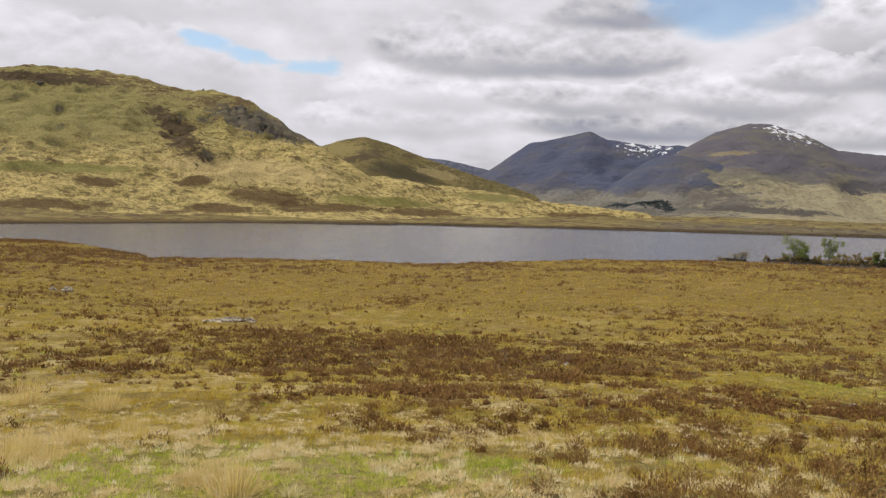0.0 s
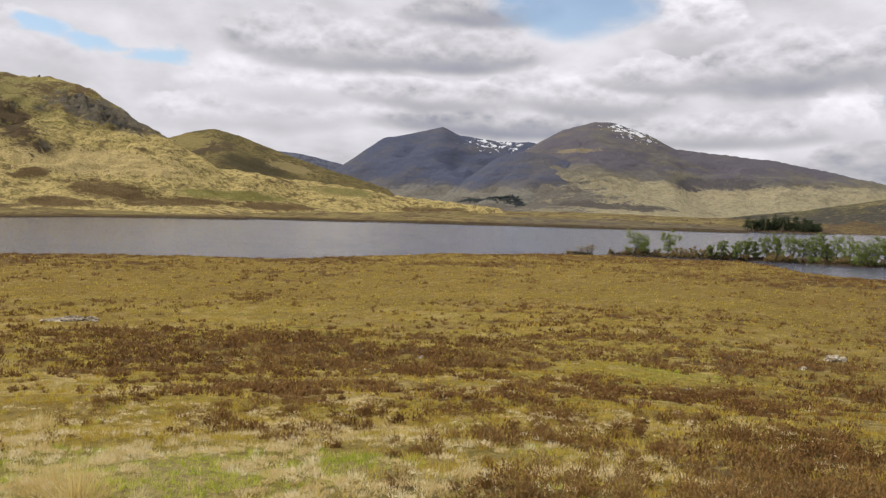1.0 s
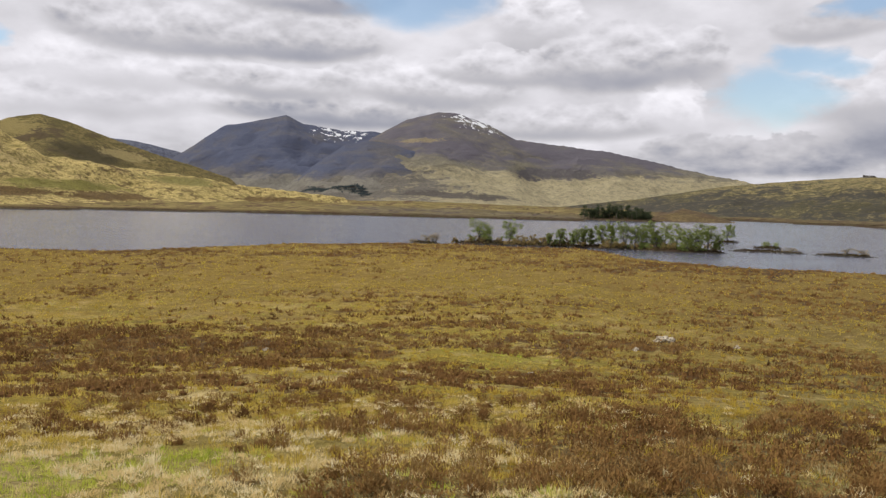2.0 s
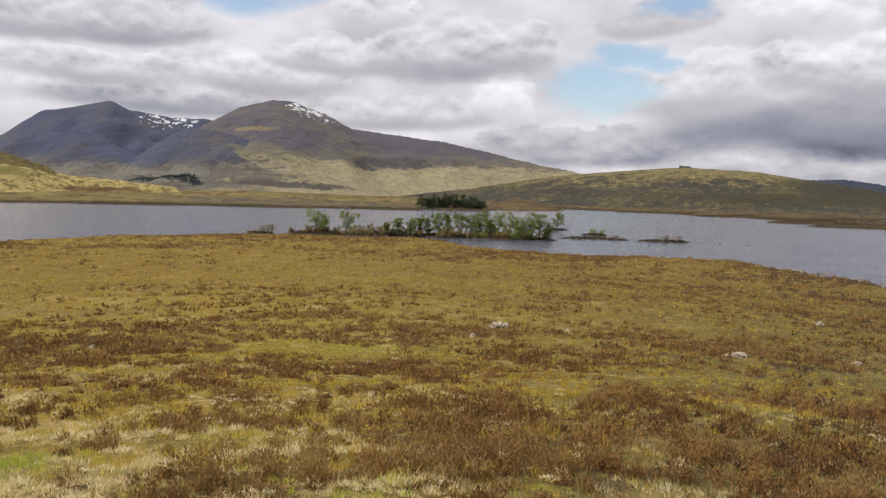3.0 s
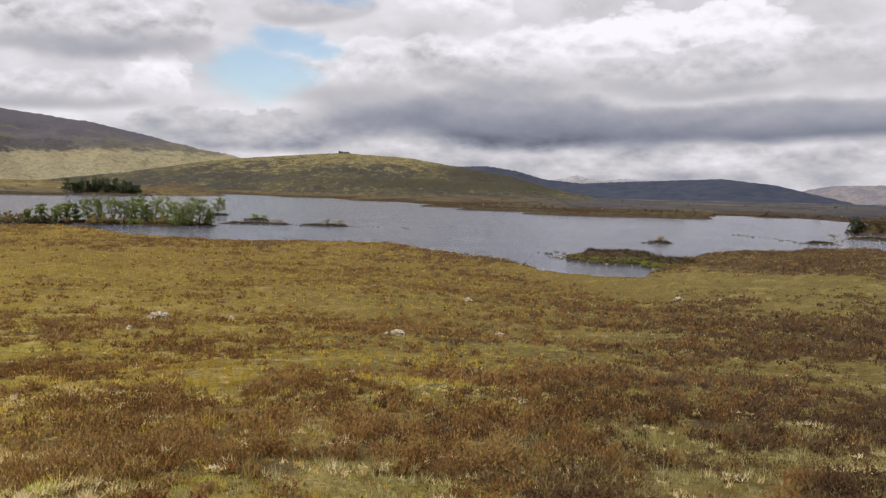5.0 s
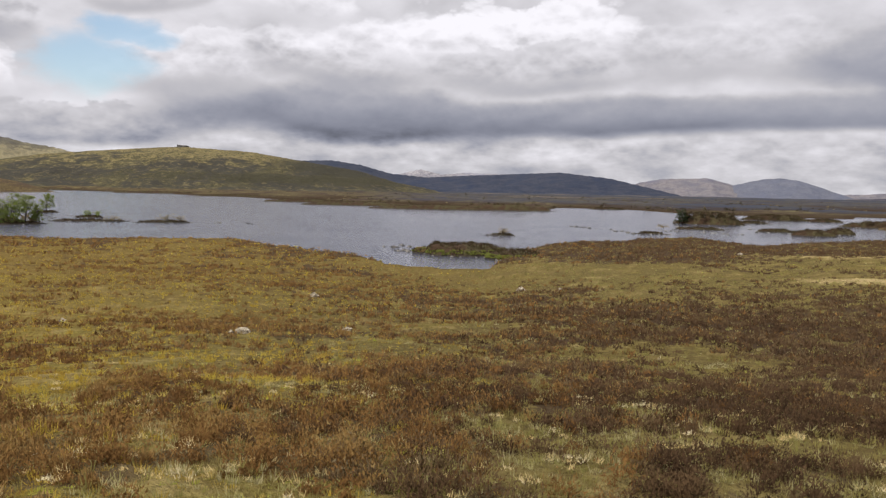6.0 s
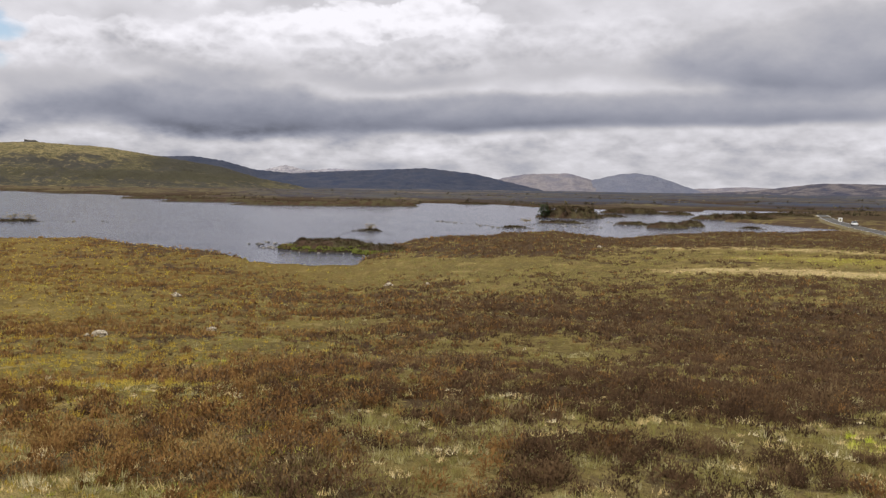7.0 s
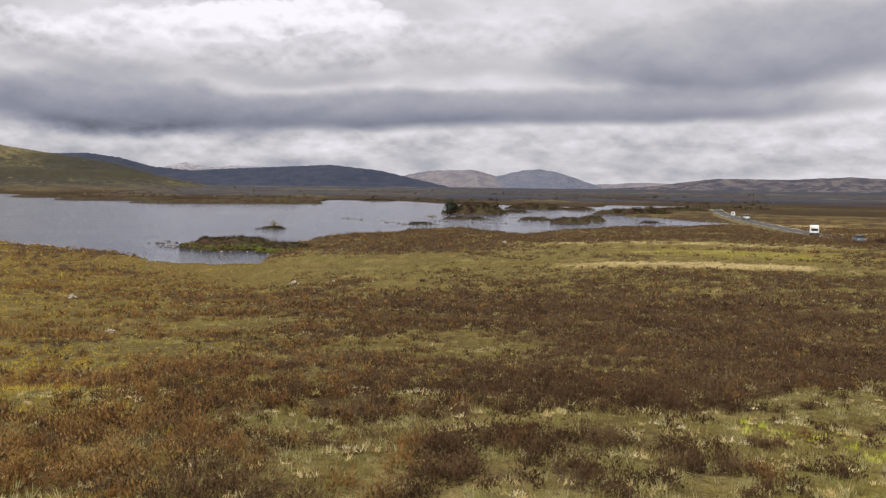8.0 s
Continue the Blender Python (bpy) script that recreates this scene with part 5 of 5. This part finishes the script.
CRAGS = [(-262, 1172, 9), (-232, 1130, 10), (-205, 1092, 9), (-190, 1080, 8), (-245, 1106, 8), (-220, 1100, 9), (-500, 1128, 8)]
for i, (x, y, size) in enumerate(CRAGS):
    ob = boulder(Vector((x, y, top_of(x, y) - size * 0.22)), size, 0.85, 1.7, 60 + i, (i * 47) % 60 - 30)
    ob.name = "rock_outcrop"
    ob.data.materials[0] = crag_mat
    tagged(ob, "dark grey rock outcrop on the grassy hillside", "outcrop", "outcrops on the craggy hill")

cairns = [(1440, 1529, 19, 0.42, 1.5, "dark rocky knob on the hill crest"), (-322, 1222, 4, 1.3, 0.8, "small stone cairn on the hill crest")]
for i, (x, y, size, flat, long, label) in enumerate(cairns):
    ob = boulder(Vector((x, y, top_of(x, y) - size * 0.05)), size, flat, long, 80 + i, -45)
    ob.name = "crest_rock"
    ob.data.materials[0] = crag_mat
    tagged(ob, label, "outcrop", "rocks on the hill crests")


def plantation():
    """Far dark conifer wood below the mountains."""
    g = np.random.default_rng(31)
    tris = []
    for i in range(900):
        t = g.uniform()
        x, y = 590 + 160 * t + g.normal(0, 8), 3290 - 240 * t + g.normal(0, 22)
        z, h, w = top_of(x, y) - 2, g.uniform(5.5, 7.5), g.uniform(3, 5)
        a0 = g.uniform(0, 6.28)
        ring = [np.array([x + w * math.cos(a0 + k * 1.2566), y + w * math.sin(a0 + k * 1.2566), z + g.uniform(0, 2)]) for k in range(5)]
        tris += [np.stack([ring[k], ring[(k + 1) % 5], np.array([x, y, z + h])]) for k in range(5)]
    soup("conifer_wood", np.stack(tris), plant_material("far spruce", [(0.055, 0.070, 0.075), (0.07, 0.085, 0.085)]), "far dark conifer plantation below the mountains", "wood")


plantation()

def far_scrub():
    """Scattered low bushes and rushes on the moor across the loch."""
    g = np.random.default_rng(77)
    az, r = np.radians(g.uniform(-12, 93, 5200)), 480 + 1100 * g.uniform(0, 1, 5200) ** 1.6
    x, y = r * np.sin(az), r * np.cos(az)
    keep = fbm(x / 60, y / 60, 3, 97) + g.normal(0, 0.06, len(x)) > 0.5
    x, y, r = x[keep], y[keep], r[keep]
    z = land(x, y)
    dry = (z > 0.4) & (r < 1500)
    dry &= ~((x < 330) & (y > 560))
    foot = np.stack([x, y, z], 1)[dry]
    size = g.uniform(0.5, 1.5, len(foot)) * (1 + 0.8 * (g.uniform(0, 1, len(foot)) > 0.93))
    tone = np.clip(g.normal(0.35, 0.35, len(foot)), 0, 1)
    mat = plant_material("moor scrub", [(0.035, 0.032, 0.022), (0.065, 0.052, 0.03), (0.10, 0.085, 0.045), (0.26, 0.215, 0.11)])
    soup("scrub", tufts(g, foot, 12, size * 1.6, size, size * 0.5)[0], mat, "low dark scrub and pale rushes across the loch", "scrub", np.repeat(tone, 12))


far_scrub()

# ---- road and vehicles ----
asphalt, _n, _b = material("asphalt", 0.85, 0.3)
_p = _n.coords()
_n.put(_b.inputs["Base Color"], _n.mix(_n.noise(_p, 0.6, 6, 0.65), (0.052, 0.049, 0.044), (0.10, 0.095, 0.085)))
line_mat, _n, _b = material("road paint", 0.7, 0.3)
_n.put(_b.inputs["Base Color"], _n.mix(_n.step(_n.noise(_n.coords(), 3, 5, 0.6), 0.4, 0.6), (0.62, 0.62, 0.60), (0.78, 0.78, 0.75)))
verge_mat, _n, _b = material("verge gravel and grass", 0.95, 0.1)
_n.put(_b.inputs["Base Color"], _n.mix(_n.step(_n.noise(_n.coords(), 0.8, 6, 0.65), 0.4, 0.6), (0.19, 0.155, 0.075), (0.11, 0.086, 0.045)))
ROAD = [(60, -78, 2.6), (120, -52, 1.5), (155, -38, 1.1), (181, -30, 0.9), (211, -24, 0.9), (224, -21, 0.9), (244, -17, 0.9), (293, -10, 1.0), (325, -6, 1.1), (352, -3, 1.2), (400, 0, 1.2), (470, 2, 1.0)]


def ribbon(name, offset, half, lift, mat, drop=0.0):
    pts = np.array(ROAD, float)
    seg = np.concatenate([[0], np.cumsum(np.hypot(*np.diff(pts[:, :2], axis=0).T))])
    s = np.linspace(0, seg[-1], 150)
    c = np.stack([np.interp(s, seg, pts[:, i]) for i in range(3)], 1)
    kern = np.hanning(13) / np.hanning(13).sum()
    c[6:-6] = np.stack([np.convolve(c[:, i], kern, "valid") for i in range(3)], 1)
    t = np.gradient(c[:, :2], axis=0)
    t /= np.linalg.norm(t, axis=1)[:, None]
    n = np.stack([-t[:, 1], t[:, 0]], 1)
    rows = []
    for o, dz in ((offset - half - 2 * drop, -drop), (offset - half, 0), (offset + half, 0), (offset + half + 2 * drop, -drop)) if drop else ((offset - half, 0), (offset + half, 0)):
        rows.append(np.concatenate([c[:, :2] + n * o, (c[:, 2] + lift + dz)[:, None]], 1))
    v = np.stack(rows, 1)
    return mesh_object(name, v.reshape(-1, 3).tolist(), grid_faces(len(s), len(rows))[:, ::-1].tolist(), mat), c, t


verge, centre_line, heading_line = ribbon("verge", 0, 2.8, 0.0, verge_mat, 0.6)
tagged(verge, "pale grassy gravel verge of a moorland road", "road verge", kind="structure")
tagged(ribbon("road", 0, 2.5, 0.06, asphalt)[0], "grey two-lane asphalt road across the moor", "road", kind="structure")
for off in (-2.3, 2.3):
    tagged(ribbon("road_line", off, 0.07, 0.066, line_mat)[0], "thin white road edge line", "road marking", kind="structure")


def box(bm, x0, x1, y0, y1, z0, z1, bevel=0.0):
    made = bmesh.ops.create_cube(bm, size=1)["verts"]
    for v in made:
        v.co = Vector(((x0 + x1) / 2 + v.co.x * (x1 - x0), (y0 + y1) / 2 + v.co.y * (y1 - y0), (z0 + z1) / 2 + v.co.z * (z1 - z0)))
    if bevel:
        bmesh.ops.bevel(bm, geom=list({e for v in made for e in v.link_edges}), offset=bevel, segments=2, affect="EDGES", profile=0.6)
    return made


def wheel(parent, x, y, r, w):
    bm = bmesh.new()
    bmesh.ops.create_cone(bm, cap_ends=True, segments=20, radius1=r, radius2=r, depth=w, matrix=pose(x, y, r, 0, 90, 0))
    bmesh.ops.bevel(bm, geom=[e for e in bm.edges if len(e.link_faces) == 2 and any(len(f.verts) > 4 for f in e.link_faces)], offset=0.04, segments=2, affect="EDGES")
    tyre = part("wheel", bm, rubber, parent)
    bm = bmesh.new()
    bmesh.ops.create_cone(bm, cap_ends=True, segments=16, radius1=r * 0.6, radius2=r * 0.55, depth=w + 0.03, matrix=pose(x, y, r, 0, 90, 0))
    part("rim", bm, chrome, tyre, "silver wheel rim")


def plain(name, colour, rough, metal=0.0, spec=0.5):
    m, n, b = material(name, rough, spec)
    n.put(b.inputs["Base Color"], n.mix(n.step(n.noise(n.coords(), 2.5, 5, 0.6), 0.35, 0.7), colour, tuple(c * 0.82 for c in colour)))
    b.inputs["Metallic"].default_value = metal
    return m


rubber, chrome = plain("tyre rubber", (0.03, 0.03, 0.03), 0.8), plain("rim alloy", (0.55, 0.55, 0.56), 0.35, 1.0)
white_paint, glass_dark, grey_paint = plain("white coachwork", (0.80, 0.80, 0.79), 0.3), plain("tinted glass", (0.02, 0.024, 0.028), 0.08), plain("silver grey paint", (0.20, 0.22, 0.24), 0.3, 0.3)
lamp_mat, trim_mat = plain("headlamp glass", (0.70, 0.70, 0.68), 0.1), plain("black plastic trim", (0.03, 0.03, 0.032), 0.6)


def motorhome(place, turn):
    e = thing("motorhome", place, "small white motorhome with dark windows on the road", "motorhome", turn=turn)
    e.scale = (0.84, 0.84, 0.84)
    # the front looks along -y
    bm = bmesh.new()
    box(bm, -1.05, 1.05, -1.4, 2.4, 0.45, 2.55, 0.10)
    part("body", bm, white_paint, e)
    bm = bmesh.new()
    vs = box(bm, -1.0, 1.0, -2.9, -1.38, 0.45, 1.95, 0.0)
    for v in vs:
        if v.co.z > 1 and v.co.y < -2:
            v.co.y += 0.85
    bmesh.ops.bevel(bm, geom=bm.edges[:], offset=0.08, segments=2, affect="EDGES")
    part("cab", bm, white_paint, e)
    bm = bmesh.new()
    vs = box(bm, -1.03, 1.03, -2.3, -1.38, 1.95, 2.52, 0.0)
    for v in vs:
        if v.co.z > 2.4 and v.co.y < -2:
            v.co.y += 0.25
    bmesh.ops.bevel(bm, geom=bm.edges[:], offset=0.1, segments=2, affect="EDGES")
    part("overcab", bm, white_paint, e)
    bm = bmesh.new()
    for x, y, z in ((-0.88, -2.62, 1.12), (0.88, -2.62, 1.12), (0.80, -2.10, 1.84), (-0.80, -2.10, 1.84)):
        bm.verts.new((x, y, z))
    bm.faces.new(bm.verts)
    bmesh.ops.solidify(bm, geom=bm.faces[:], thickness=0.03)
    part("windscreen", bm, glass_dark, e, "dark windscreen")
    for sx in (-1, 1):
        bm = bmesh.new()
        box(bm, sx * 1.04, sx * 1.065, 0.2, 1.4, 1.45, 2.05, 0.0)
        part("side_window", bm, glass_dark, e, "dark side window")
        bm = bmesh.new()
        box(bm, sx * 0.62 - 0.18, sx * 0.62 + 0.18, -2.94, -2.84, 0.82, 1.02, 0.03)
        part("headlight", bm, lamp_mat, e, "clear headlight")
        wheel(e, sx * 0.92, -2.1, 0.36, 0.22)
        wheel(e, sx * 0.92, 2.0, 0.36, 0.22)
    bm = bmesh.new()
    box(bm, -1.0, 1.0, -2.98, -2.85, 0.35, 0.65, 0.05)
    part("bumper", bm, trim_mat, e, "black front bumper")
    return e


def car(place, turn, paint, label):
    e = thing("car", place, label, "car", turn=turn)
    bm = bmesh.new()
    vs = box(bm, -0.87, 0.87, -2.05, 2.05, 0.3, 0.92)
    bmesh.ops.bevel(bm, geom=bm.edges[:], offset=0.14, segments=3, affect="EDGES")
    part("body", bm, paint, e)
    bm = bmesh.new()
    for v in box(bm, -0.78, 0.78, -1.0, 1.75, 0.88, 1.45):
        if v.co.z > 1.2:
            v.co.x *= 0.8
            v.co.y += 0.55 if v.co.y < 0 else -0.45
    bmesh.ops.bevel(bm, geom=bm.edges[:], offset=0.06, segments=2, affect="EDGES")
    part("cabin", bm, glass_dark, e, "dark glazed cabin")
    bm = bmesh.new()
    box(bm, -0.6, 0.6, -0.35, 1.2, 1.42, 1.47, 0.02)
    part("roof", bm, paint, e)
    for sx in (-1, 1):
        bm = bmesh.new()
        box(bm, sx * 0.62 - 0.16, sx * 0.62 + 0.16, -2.07, -1.95, 0.62, 0.78, 0.03)
        part("headlight", bm, lamp_mat, e, "clear headlight")
        wheel(e, sx * 0.76, -1.3, 0.31, 0.2)
        wheel(e, sx * 0.76, 1.3, 0.31, 0.2)
    return e


# all stand on the road, facing the viewpoint or nearly
def road_height(x):
    return float(np.interp(x, [v[0] for v in ROAD], [v[2] for v in ROAD])) + 0.064


def on_asphalt(az, r):
    a = radians(az)
    return Vector((r * math.sin(a), r * math.cos(a), road_height(r * math.sin(a))))


motorhome(on_asphalt(95.25, 222), -95.25 + 3)
car(on_asphalt(97.65, 194), -97.65 + 14, grey_paint, "silver grey car on the moorland road")
car(on_asphalt(91.5, 317), -91.5 + 6, white_paint, "small white car far along the road")


def road_sign(place):
    e = thing("road_sign", place, "square white road sign on a grey post", "road sign", turn=-90)
    bm = bmesh.new()
    limb(bm, [Vector((0, 0, -0.6)), Vector((0, 0, 2.2))], 0.05, 0.05, 10)
    part("post", bm, chrome, e, "galvanised steel post")
    bm = bmesh.new()
    box(bm, -0.6, 0.6, -0.09, -0.06, 1.0, 2.2, 0.01)
    part("panel", bm, white_paint, e, "white square panel")
    bm = bmesh.new()
    box(bm, -0.28, 0.28, -0.10, -0.093, 1.3, 1.9, 0.0)
    part("symbol", bm, verge_mat, e, "dull yellow plain symbol")


road_sign(on_asphalt(90.75, 326) - Vector((0, 0, 0.05)))
